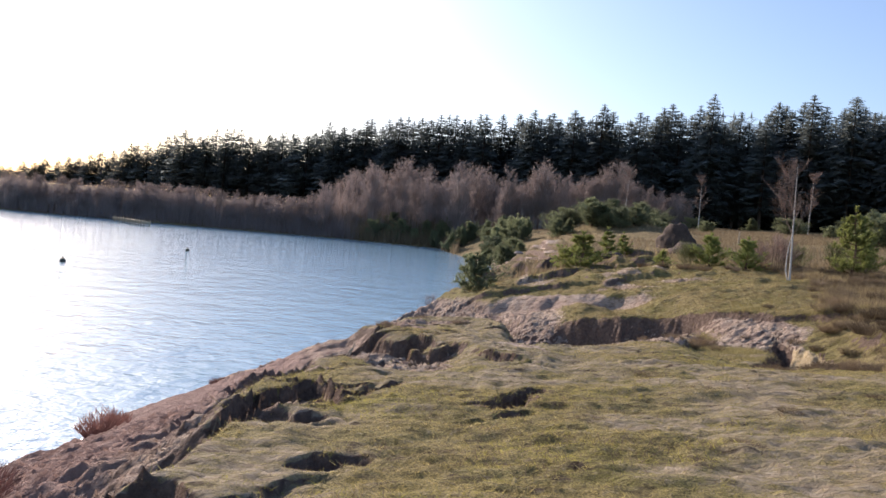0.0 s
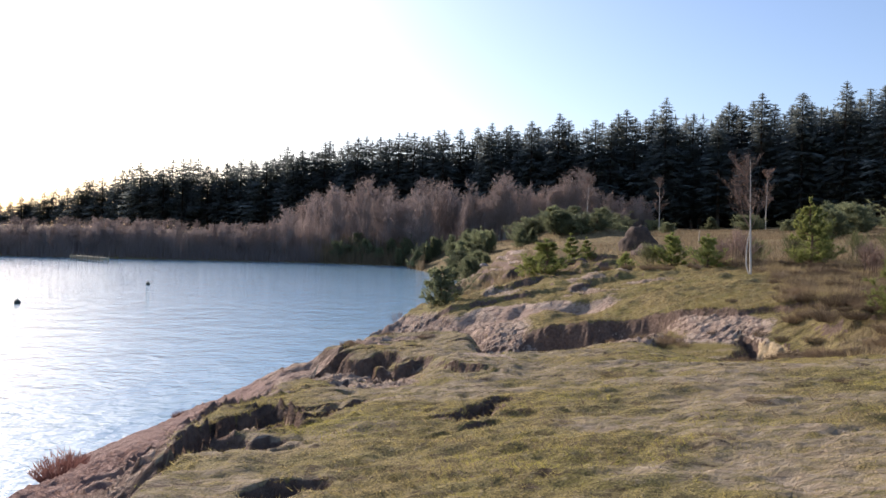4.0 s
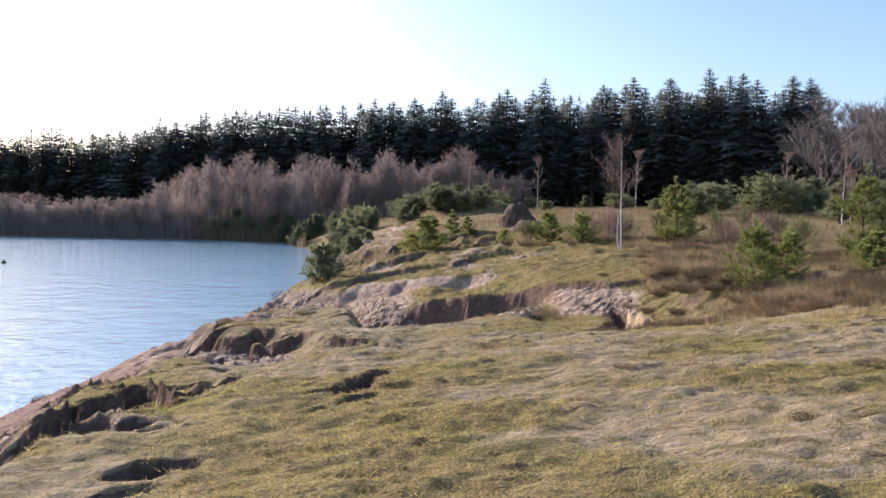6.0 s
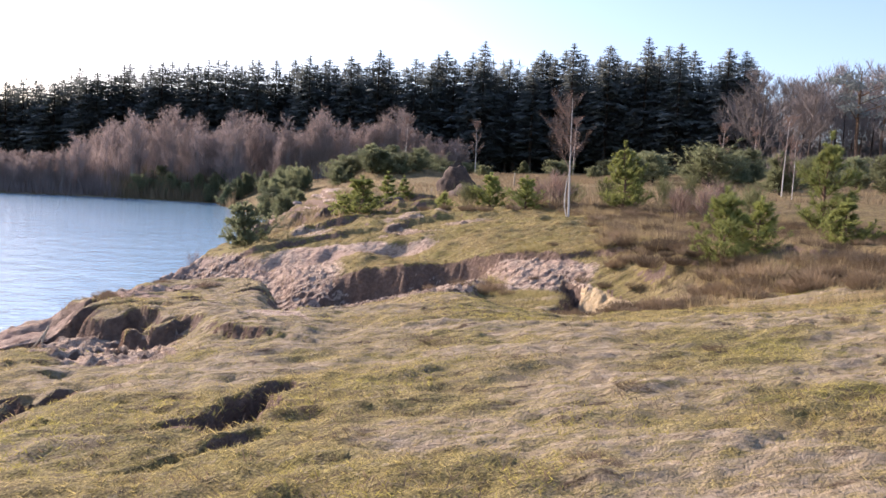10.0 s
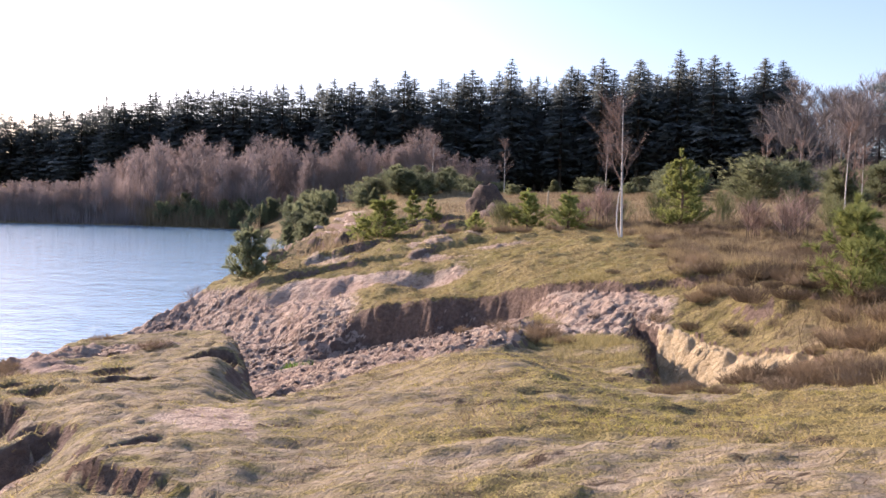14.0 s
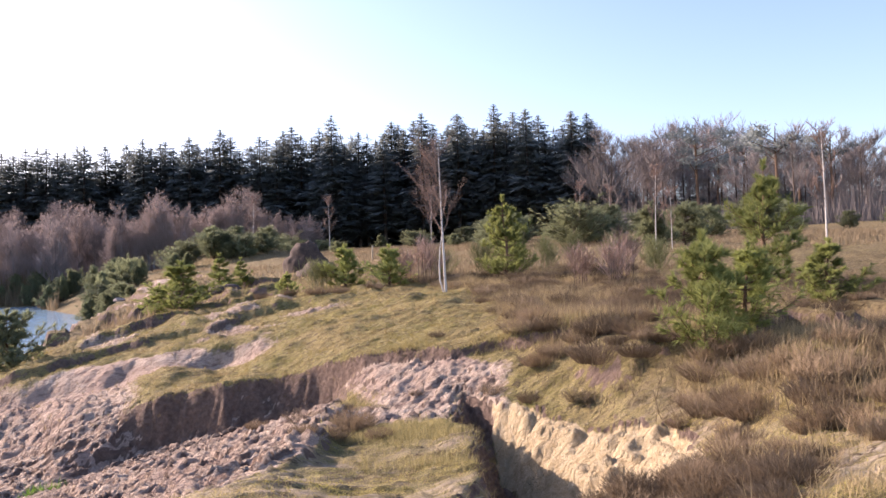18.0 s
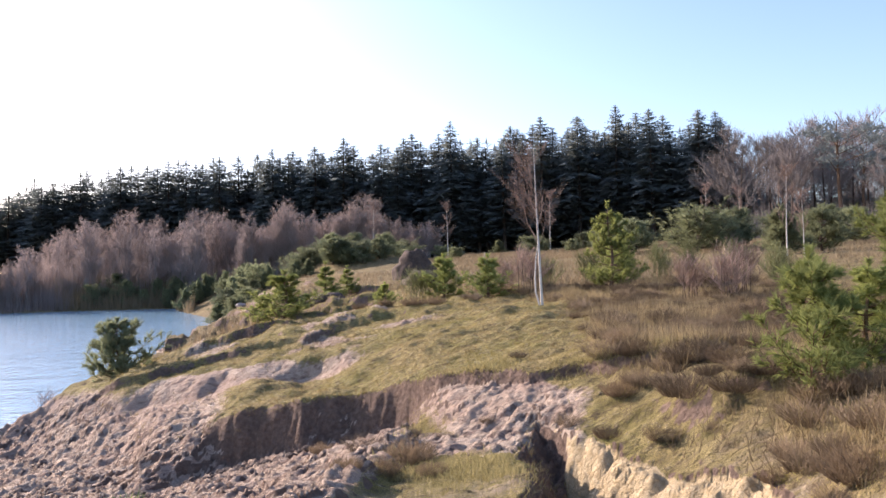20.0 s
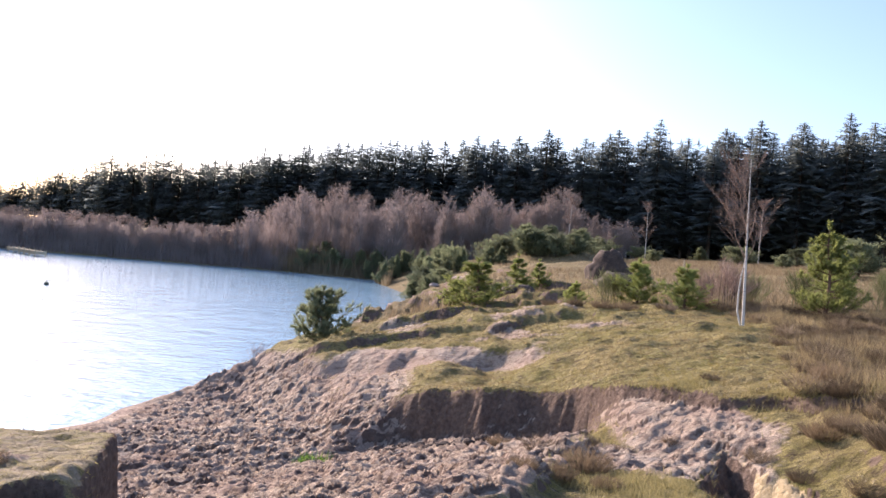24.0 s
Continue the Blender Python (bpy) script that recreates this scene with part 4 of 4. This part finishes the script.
tree("young_pine", tall_pine, (PINE_BARK, PINE), "tall green young pine on the heath", "pine", "young pines on the bank", spot(12.4, 29.5, -0.05), 2.5, 0.95)
w, t = pine_meshes(1.85, 1.05, 655, 2.0, 0.14, 0.6, 0.0, 7.5)
tree("young_pine", (w.mesh("pine_stem", PINE_BARK), t.mesh("pine_crown", SCRUB)), (PINE_BARK, SCRUB), "bushy dark young pine on the tip of the eroded bank", "pine", "young pines on the bank", spot(-1.45, 30.6, -0.05), 0.4)
for x, y, h, wide, label in (
                             (3.0, 34.6, 2.0, 1.7, "broad bright green young pine on the upper bank"),
                             (2.3, 35.4, 1.3, 1.1, "small bright green young pine on the upper bank"),
                             (4.6, 39.5, 1.9, 1.5, "bright green young pine on the upper bank"),
                             (5.6, 41.0, 1.5, 1.4, "bright green young pine on the upper bank"),
                             (5.95, 31.6, 0.85, 1.4, "small bright green young pine in heather"),
                             (7.9, 32.0, 1.6, 1.45, "bright green young pine beside the birch"),
                             (9.0, 30.8, 1.55, 1.4, "bright green young pine beside the birch"),
                             (13.6, 31.5, 2.0, 1.1, "green young pine on the heath"),
                             (8.3, 15.5, 1.75, 1.0, "bright green young pine among heather"),
                             (9.15, 15.7, 1.3, 1.3, "low bright green pine among heather"),
                             (12.2, 17.2, 1.2, 1.5, "low spreading green pine among heather"),
                             (-0.9, 31.4, 0.55, 0.8, "small pine seedling on the bank")):
    tree("young_pine", rng.choice(youngs), (PINE_BARK, PINE), label, "pine", "young pines on the bank", spot(x, y, -0.05), rng.uniform(0, 6.28), h / 2 * wide, 1 / wide)

# ---- grass and heather ----
def scatter(name, count, box, keep, length, width, material, label, category, seed, lean=0.6, grouped=3, flat=0.1):
    """Blades in small bunches over a stretch of the plan, one object."""
    r = np.random.RandomState(seed)
    x, y = r.uniform(box[0], box[1], count), r.uniform(box[2], box[3], count)
    z, sand, hollow, yellow, rust, worn, pit, d = land(x, y)
    ok = (r.rand(count) < keep(x, y, sand, hollow, pit, d) * (1 - 0.9 * worn)) & (d > 0.3)
    x, y, z = (np.repeat(k[ok] * S, grouped) for k in (x, y, z))
    n = len(x)
    x, y = x + r.normal(0, width * 2.5, n), y + r.normal(0, width * 2.5, n)
    size = r.uniform(length[0], length[1], n)
    a, tip = r.uniform(0, 2 * np.pi, n), r.uniform(flat, lean, n)
    b = r.uniform(0, 2 * np.pi, n)
    foot = np.stack([x, y, z - 0.01], 1)
    side = np.stack([np.cos(a), np.sin(a), 0 * a], 1) * (width * r.uniform(0.6, 1.3, n) * 0.5)[:, None]
    top = foot + np.stack([np.cos(b) * tip * size, np.sin(b) * tip * size, size * np.sqrt(1 - np.minimum(tip, 0.95) ** 2)], 1)
    v = np.stack([foot - side, foot + side, top], 1).reshape(-1, 3)
    me = bpy.data.meshes.new(name)
    me.vertices.add(len(v))
    me.vertices.foreach_set("co", v.ravel())
    me.loops.add(len(v))
    me.loops.foreach_set("vertex_index", np.arange(len(v)))
    me.polygons.add(n)
    me.polygons.foreach_set("loop_start", np.arange(0, len(v), 3))
    me.update(calc_edges=True)
    me.materials.append(material)
    return tagged(new(name, me), label, category, "", "stuff")


def patchy(x, y, scale, seed, low, high):
    return ramp(low, high, fbm(x * scale, y * scale, seed))


scatter("turf", 165000, (-3.6, 7.5, 2.4, 14.5), lambda x, y, sand, hollow, pit, d: (1 - sand) * (1 - hollow) * (1 - ramp(0.03, 0.1, pit)) * (0.35 + 0.65 * patchy(x, y, 0.9, 80, -0.3, 0.4)),
        (0.025, 0.07), 0.0075, TURF, "short olive and straw-coloured turf on the bank", "grass", 1, 0.998, 3, 0.75)
scatter("upper_turf", 40000, (-1.5, 10, 19, 40), lambda x, y, sand, hollow, pit, d: (1 - sand) * (1 - hollow) * 0.9,
        (0.05, 0.13), 0.014, UPPER_TURF, "short yellow-brown turf on the upper bank", "grass", 2, 0.99, 3, 0.5)
scatter("tussock_grass", 52000, (2.0, 9.0, 10.0, 20.5), lambda x, y, sand, hollow, pit, d: (1 - sand) * (1 - ramp(0.03, 0.1, pit)) * (1 - hollow) * patchy(x, y, 1.0, 81, -0.05, 0.3) * ramp(13.2, 14.5, y),
        (0.06, 0.17), 0.008, RANK, "rank yellow-green grass tussocks round the sand pit", "grass", 3, 0.8)
scatter("dry_grass", 48000, (6.0, 17, 10.5, 32), lambda x, y, sand, hollow, pit, d: (1 - sand) * (1 - ramp(0.03, 0.1, pit)) * patchy(x, y, 0.5, 82, -0.05, 0.3) * ramp(-0.3, 0.7, heath_at(x, y)),
        (0.12, 0.38), 0.012, STRAW, "tall pale dry grass among the heather", "grass", 4, 0.7)
scatter("brown_grass", 40000, (6.0, 18, 10.5, 34), lambda x, y, sand, hollow, pit, d: (1 - sand) * (1 - ramp(0.03, 0.1, pit)) * patchy(x, y, 0.6, 85, -0.3, 0.2) * ramp(-0.4, 0.5, heath_at(x, y)),
        (0.1, 0.3), 0.012, BROWN, "brown withered grass among the heather", "grass", 14, 0.8)
scatter("pit_side_grass", 12000, (5.0, 10.5, 9.6, 17.5), lambda x, y, sand, hollow, pit, d: (1 - ramp(0.03, 0.1, pit)) * ramp(0.0, 0.5, x - np.interp(y, [9, 12.4, 13, 14, 16, 18], [4.6, 5.0, 6.0, 7.0, 7.2, 6.9])) * patchy(x, y, 1.1, 86, 0.0, 0.35),
        (0.1, 0.28), 0.008, STRAW, "long pale grass beside the sand pit", "grass", 15, 0.85)
scatter("dark_litter", 38000, (-3.4, 8, 2.4, 16), lambda x, y, sand, hollow, pit, d: (1 - sand) * patchy(x, y * 1.6, 1.3, 87, 0.05, 0.4),
        (0.03, 0.11), 0.008, HEATHER, "dark dead heather litter in the turf", "litter", 16, 0.99, 3, 0.5)
scatter("heath_grass", 42000, (-2, 60, 32, 125), lambda x, y, sand, hollow, pit, d: (1 - sand) * ramp(2, 5, d) * patchy(x, y, 0.2, 83, -0.4, 0.3),
        (0.2, 0.5), 0.05, BROWN, "dry brown grass on the far heath", "grass", 5, 0.7)
scatter("sprouting_grass", 260, (0.0, 0.75, 21.1, 21.75), lambda x, y, sand, hollow, pit, d: 1 - ramp(0.5, 1.0, np.hypot((x - 0.36) / 0.36, (y - 21.42) / 0.3)),
        (0.10, 0.2), 0.014, GREEN, "fresh green grass patch on the bare sand", "grass", 6, 0.8)

scatter("rim_grass", 130000, (-3.6, 8.5, 4.0, 24.5), lambda x, y, sand, hollow, pit, d: (sand < 0.6) * ramp(0.1, 0.25, land(x, y)[0] - land(x + 0.05, y - 0.2)[0]) * 0.8,
        (0.08, 0.22), 0.009, RANK, "grass hanging over the broken edges of the bank", "grass", 17, 0.99, 2, 0.6)

heathers = []
for k in range(5):
    hr = random.Random(700 + k)
    g = Geo()
    for _ in range(330):
        a, q = hr.uniform(0, 6.28), hr.random() ** 0.5
        foot = Vector((math.cos(a) * q * 0.22, math.sin(a) * q * 0.22, 0))
        way = Vector((math.cos(a) * q * 0.9 + hr.uniform(-0.3, 0.3), math.sin(a) * q * 0.9 + hr.uniform(-0.3, 0.3), 1)).normalized()
        size = hr.uniform(0.2, 0.42) * (1.1 - 0.35 * q)
        g.blade(foot, way, size, 0.011, way.orthogonal().normalized())
        mid = foot + way * size * hr.uniform(0.4, 0.8)
        for _ in range(2):
            w2 = (way + Vector((hr.uniform(-0.8, 0.8), hr.uniform(-0.8, 0.8), 0.2))).normalized()
            g.blade(mid, w2, size * 0.35, 0.009, w2.orthogonal().normalized())
    heathers.append((g.mesh("heather_bush", HEATHER), g.mesh("rusty_bush", RUSTY)))


def heather(x, y, size, rusty=False, tall=1.0):
    ob = new("rusty_bush" if rusty else "heather_bush", rng.choice(heathers)[1 if rusty else 0])
    ob.matrix_basis = Matrix.Translation(spot(x, y, -0.03)) @ Matrix.Rotation(rng.uniform(0, 6.28), 4, "Z") @ Matrix.Diagonal((size, size, size * tall, 1))
    if rusty:
        return tagged(ob, "rusty red-brown dry plant clump on the beach", "plant", "rusty clumps on the beach")
    return tagged(ob, "brown woody heather bush on the sandy bank", "heather", "heather bushes")


for hx, hy in ((0.75, 6.1), (2.4, 6.5), (1.7, 5.4), (3.6, 7.6), (5.2, 8.2), (2.9, 4.6), (1.6, 8.6), (4.3, 6.0)):
    heather(hx, hy, rng.uniform(0.4, 0.6), False, 0.35)
count = 0
stand_v, stand_f, stand_n = [], [], 0
while count < 560:
    x, y = rng.uniform(6.5, 16), 11 + 20 * rng.random() ** 1.3
    if float(heath_at(np.array([x]), np.array([y]))[0]) < rng.uniform(-0.2, 0.6) or float(fbm(np.array([x * 0.45]), np.array([y * 0.45]), 90)[0]) < rng.uniform(-0.5, 0.3):
        continue
    size, tall, turn = rng.uniform(0.55, 1.2), rng.uniform(0.6, 1.0), rng.uniform(0, 6.28)
    count += 1
    if y < 15.2:
        heather(x, y, size, False, tall)
        continue
    v = np.array([p.co for p in rng.choice(heathers)[0].vertices])
    v = v @ np.array([[math.cos(turn) * size, math.sin(turn) * size, 0], [-math.sin(turn) * size, math.cos(turn) * size, 0], [0, 0, size * tall]])
    stand_v.append(v + np.array(spot(x, y, -0.03)))
    stand_f.append(np.arange(len(v)).reshape(-1, 3) + stand_n)
    stand_n += len(v)
stand = Geo()
stand.v, stand.f = np.concatenate(stand_v).tolist(), np.concatenate(stand_f).tolist()
tagged(new("heather_stand", stand.mesh("heather_stand", HEATHER)), "brown woody heather spread over the heath", "heather", "", "stuff")
for hx, hy in ((3.8, 11.75), (4.1, 11.95), (4.3, 11.7)):
    heather(hx, hy, rng.uniform(0.45, 0.6), False, 0.8)
for k in range(9):
    heather(rng.uniform(4.5, 5.3), rng.uniform(11.9, 12.25), rng.uniform(0.5, 0.8), False, rng.uniform(0.7, 1.0))
for k in range(44):
    u = rng.random()
    heather(4.6 + 3.0 * u + rng.uniform(-0.2, 0.2), 11.55 + 0.9 * u + rng.gauss(0, 0.3), rng.uniform(0.35, 0.75), False, rng.uniform(0.6, 0.9))
for x, y, size in ((4.75, 12.05, 0.6), (5.2, 12.0, 0.7), (5.6, 12.3, 0.7), (6.0, 12.5, 0.8), (6.5, 12.9, 0.8), (6.9, 12.4, 0.9), (7.3, 12.9, 1.0), (6.9, 13.5, 0.6), (7.3, 13.7, 0.9), (7.7, 13.3, 1.0), (7.9, 14.2, 1.1), (7.4, 14.6, 0.8), (8.3, 15.0, 1.1), (3.9, 16.6, 0.8), (4.4, 16.4, 0.6), (3.5, 16.3, 0.6), (4.35, 17.4, 1.1), (3.9, 18.2, 1.0), (3.4, 19.2, 0.6), (4.6, 18.9, 0.5), (5.0, 18.6, 0.5), (5.6, 18.5, 0.45), (6.4, 17.6, 0.7), (6.6, 16.9, 0.6), (7.0, 16.3, 0.8), (7.1, 17.6, 0.9),
                   (7.4, 18.7, 1.3), (8.0, 19.3, 1.2), (6.6, 20.3, 0.5), (5.9, 31.0, 1.0), (6.6, 30.2, 1.2), (7.2, 30.0, 1.1), (5.2, 31.6, 0.9), (8.2, 29.6, 1.0), (10.2, 30.2, 1.6), (9.8, 31.2, 1.7), (10.8, 29.4, 1.3),
                    (-0.9, 14.3, 0.6), (-1.9, 12.9, 0.7), (-2.3, 11.0, 0.7), (-2.2, 13.6, 0.6), (-1.75, 15.4, 0.5)):
    heather(x, y, size, False, 0.8)
for x, y, size in ((-6.1, 11.3, 1.4), (-5.0, 6.6, 1.7), (-5.2, 7.2, 1.5), (-6.6, 12.6, 0.8), (-5.9, 15.4, 0.7), (-3.0, 9.8, 0.8)):
    heather(x, y, size, True)

# reeds and willow shoots along the far shore, and the brush that fills the thickets
def far_brush(name, count, b0, b1, near, deep, low, high, width, material, label, seed):
    r = np.random.RandomState(seed)
    bs = np.linspace(b0, b1, 120)
    shore = np.interp(np.linspace(0, 1, count), np.linspace(0, 1, 120), [max(waterline(k), 122) if k > -8 and b0 > -20 and near > 1 else waterline(k) for k in bs])
    b = np.radians(np.linspace(b0, b1, count) + r.uniform(-0.2, 0.2, count))
    away = shore + near + deep * r.rand(count)
    x, y = 1.5 + np.sin(b) * away, 5 + np.cos(b) * away
    z = land(x, y)[0]
    size = r.uniform(low, high, count) * (0.75 + 0.35 * vnoise(np.degrees(b) * 0.9, away * 0.2, seed))
    a, c, tip = r.uniform(0, 6.28, count), r.uniform(0, 6.28, count), r.uniform(0.02, 0.25, count)
    foot = np.stack([x * S, y * S, z * S - 0.05], 1)
    side = np.stack([np.cos(a), np.sin(a), 0 * a], 1) * width * 0.5
    top = foot + np.stack([np.cos(c) * tip * size, np.sin(c) * tip * size, size], 1)
    v = np.stack([foot - side, foot + side, top], 1).reshape(-1, 3)
    g = Geo()
    g.v, g.f = v.tolist(), np.arange(len(v)).reshape(-1, 3).tolist()
    return tagged(new(name, g.mesh(name, material)), label, "brush", "", "stuff")


far_brush("shore_brush", 26000, -38, -13, 0.3, 9, 1.5, 4.5, 0.09, TWIG, "brown willow brush and reeds along the far shore", 31)
far_brush("bay_brush", 14000, -14, -1, 0.3, 10, 1.0, 4.2, 0.09, BROWN, "brown brush at the head of the bay", 32)
far_brush("thicket_brush", 34000, -15.5, 11, 5, 22, 2.5, 7.0, 0.06, TWIG, "leafless pinkish-brown thicket of birch shoots", 33)
far_brush("wood_brush", 16000, 32, 60, 0, 40, 1.5, 7.0, 0.09, GREY_TWIG, "bare brush under the leafless trees", 34)
far_brush("far_bare_woods", 14000, 31, 62, 45, 55, 9.0, 16.0, 0.3, GREY_TWIG, "distant leafless grey woods", 35)

# ---- earth hummock ----
def hummock(x, y, wide, high, label):
    bm = bmesh.new()
    bmesh.ops.create_icosphere(bm, subdivisions=4, radius=1.0)
    for v in bm.verts:
        n = noise.fractal(v.co * 2.0 + Vector((x, y, 0)), 0.8, 2.0, 4)
        v.co *= 1 + 0.12 * n + 0.05 * noise.noise(v.co * 7)
        v.co.z = min(v.co.z, 0.75 + 0.2 * n)
        flat = 0.8 if v.co.z > 0.3 else 1.0
        v.co = Vector((v.co.x * wide * flat * 0.5, v.co.y * wide * 0.5, v.co.z * high * 0.9 + high * 0.08))
    me = bpy.data.meshes.new("earth_hummock")
    bm.to_mesh(me)
    bm.free()
    me.materials.append(PEAT)
    ob = smooth(new("earth_hummock", me))
    ob.location = spot(x, y)
    return tagged(ob, label, "mound")


hummock(9.75, 48.0, 2.6, 2.1, "dark steep-sided peat hummock on the heath")
hummock(8.8, 40.0, 2.2, 0.95, "low dark broken peat bank on the heath")
hummock(4.6, 37.4, 1.9, 0.55, "low dark peat bank beside young pines")


# ---- small things on shore and water ----
def beam(name, a, b, radius, material, label, category, sides=7):
    """A weathered, slightly crooked round timber or stem between two places."""
    r = random.Random(str(a))
    a, b = Vector(a), Vector(b)
    line = [a.lerp(b, k / 5) + Vector((r.uniform(-1, 1), r.uniform(-1, 1), r.uniform(-1, 1))) * radius * 0.5 for k in range(6)]
    g = Geo()
    g.tube(line, [radius * r.uniform(0.75, 1.1) for _ in range(5)] + [radius * 0.6], sides)
    return tagged(smooth(new(name, g.mesh(name, material))), label, category)


def rock(x, y, wide, high, material, label, name="rock"):
    bm = bmesh.new()
    bmesh.ops.create_icosphere(bm, subdivisions=2, radius=0.5)
    for v in bm.verts:
        v.co *= 1 + 0.35 * noise.noise(v.co * 3 + Vector((x, y, 3)))
        v.co = Vector((v.co.x * wide, v.co.y * wide * 0.8, v.co.z * high))
    me = bpy.data.meshes.new(name)
    bm.to_mesh(me)
    bm.free()
    me.materials.append(material)
    ob = new(name, me)
    ob.location = spot(x, y, high * 0.25)
    return tagged(ob, label, "rock" if name == "rock" else "clod")


# pale root bent over the broken bank
foot = spot(-2.42, 11.25)
beam("bleached_root", foot + Vector((0, 0, -0.05)), spot(-2.3, 11.5, 0.3), 0.016, WOOD, "pale bleached root standing out of the broken bank", "root")
beam("bleached_root", foot + Vector((-0.14, -0.05, -0.03)), spot(-2.3, 11.5, 0.29), 0.014, WOOD, "pale bleached root standing out of the broken bank", "root")
# fence post on the heath
post = beam("post", spot(16.7, 59.6, -0.1), spot(16.7, 59.6, 1.25), 0.07, WOOD, "pale wooden post on the heath", "post")
# driftwood at the bay
for x, y, length, turn in ((-4.2, 92, 5.0, 0.1), (-3.0, 88, 4.0, 0.3), (-1.6, 80, 3.0, 1.0), (-1.2, 74, 2.4, 0.6)):
    a = spot(x, y, 0.12)
    a.z = max(a.z, 0.1)
    b = a + Vector((math.cos(turn) * length, math.sin(turn) * length, 0.0))
    b.z = max(ground(b.x, b.y) + 0.1, 0.12)
    beam("driftwood_log", a, b, 0.16, WOOD if length < 4.5 else BARK, "weathered driftwood log at the edge of the bay", "log")
for x, y, w, h, m in ((-0.9, 70.2, 0.9, 0.8, PEAT), (-0.4, 66, 0.7, 0.4, STONE), (0.2, 72, 1.2, 0.5, STONE), (0.3, 60, 0.8, 0.4, STONE), (-0.7, 77, 1.0, 0.45, STONE), (0.6, 64, 1.0, 0.4, STONE), (1.4, 69, 1.1, 0.5, STONE)):
    rock(x, y, w, h, m, "pale block of sand on the shore of the bay" if m == STONE else "dark block of peat at the water's edge")
# clods fallen from the cliff
cr = random.Random(12)
for k in range(46):
    u = cr.random()
    x = 1.3 + 3.6 * u
    y = float(np.interp(x, [1.4, 3, 5], [22.4, 21.9, 20.9])) - cr.uniform(0.1, 0.9)
    w = cr.uniform(0.08, 0.3)
    rock(x, y, w, w * 0.6, PEAT, "dark clod of earth fallen from the cliff", "earth_clod")


def buoy(x, y):
    bm = bmesh.new()
    bmesh.ops.create_uvsphere(bm, u_segments=14, v_segments=8, radius=0.2)
    root = new("buoy")
    root.location = (x * S, y * S, 0.0)
    me = bpy.data.meshes.new("float")
    bm.to_mesh(me)
    bm.free()
    me.materials.append(BUOY)
    body = part("float", me, BUOY, root)
    body.location.z = 0.08
    smooth(body)
    g = Geo()
    g.tube([(0, 0, 0.25), (0, 0, 0.36)], [0.05, 0.04], 8)
    part("cap", g, BUOY, root)
    return tagged(root, "dark round mooring buoy floating on the lake", "buoy", "buoys on the lake")


for x, y in ((-25.6, 41.3), (-26.8, 60.6)):
    buoy(x, y)

# sand spit with a low jetty on the far shore
jetty = new("jetty")
jx, jy = -59.4, 109.3
jetty.location = (jx * S, jy * S, 0)
jetty.rotation_euler.z = radians(-40)
for k in range(11):
    g = Geo()
    g.tube([(-0.6 + 1.15 * k, -0.8, 0.55), (-0.6 + 1.15 * k, 0.8, 0.55)], [0.32, 0.32], 4)
    part("deck_board", g, WOOD, jetty)
for k in range(6):
    for side in (-0.7, 0.7):
        g = Geo()
        g.tube([(2.2 * k, side, -0.8), (2.2 * k, side, 1.0)], [0.1, 0.09], 7)
        part("pile", g, WOOD, jetty)
tagged(jetty, "low pale wooden jetty on piles at the far shore", "jetty")

# leafless shrub at the water's edge
for x, y, h in ((-3.4, 30.6, 0.9), (-3.2, 30.2, 0.7)):
    w, t = bare_meshes(h, 0.45, int(h * 100), 0.012, 2, 5, 1.0, 3, 0.004, 0.1)
    tree("bare_shrub", (w.mesh("shrub_stem", BARK), t.mesh("shrub_crown", BIRCH_TWIG)), (BARK, BIRCH_TWIG), "small leafless shrub at the foot of the sand slope", "shrub", "", spot(x, y, -0.02))
# thin birches on the heath beside the wood
w, t = bare_meshes(8.0, 2.0, 31, 0.07, 3, 8, 1.2, 1, 0.012, 0.3)
thin = (w.mesh("thin_birch_trunk", WHITE_BARK), t.mesh("thin_birch_crown", BIRCH_TWIG))
for b, away, h in ((36.0, 42, 3.5), (35.2, 48, 5.4), (45.3, 40, 6.0), (12.7, 118, 9.0), (7.3, 112, 10.0), (30.7, 85, 7.0), (32.9, 90, 6.5), (20.1, 120, 10.0)):
    x, y = polar(b, away)
    tree("thin_birch", thin, (WHITE_BARK, BIRCH_TWIG), "thin pale-stemmed leafless birch on the heath", "tree", "thin birches on the heath", spot(x, y, -0.1), rng.uniform(0, 6.28), h / 8)

for x, y, h in ((9.9, 30.6, 1.5), (10.4, 31.2, 1.3), (9.5, 31.6, 1.2), (12.9, 24.5, 1.3), (13.6, 25.0, 1.4), (12.3, 25.2, 1.1)):
    w, t = bare_meshes(h, 0.8, int(h * 77), 0.014, 2, 8, 1.1, 6, 0.005, 0.1)
    tree("bare_shrub", (w.mesh("shrub_stem", BARK), t.mesh("shrub_crown", BIRCH_TWIG)), (BARK, BIRCH_TWIG), "rounded leafless reddish-brown shrub on the heath", "shrub", "", spot(x, y, -0.02))
for x, y, h in ((13.2, 33.5, 1.3), (14.4, 34.0, 1.5), (15.6, 33.0, 1.4), (11.2, 32.6, 1.1), (17.0, 30.5, 1.3), (6.9, 32.4, 1.0), (16.0, 27.0, 1.2), (18.5, 36.0, 1.6)):
    w, t = bare_meshes(h, 0.7, int(h * 61 + x), 0.014, 2, 9, 1.3, 7, 0.006, 0.05)
    tree("broom_bush", (w.mesh("broom_stem", BROOM), t.mesh("broom_crown", BROOM)), (BROOM, BROOM), "upright olive-green broom bush on the heath", "shrub", "", spot(x, y, -0.02))
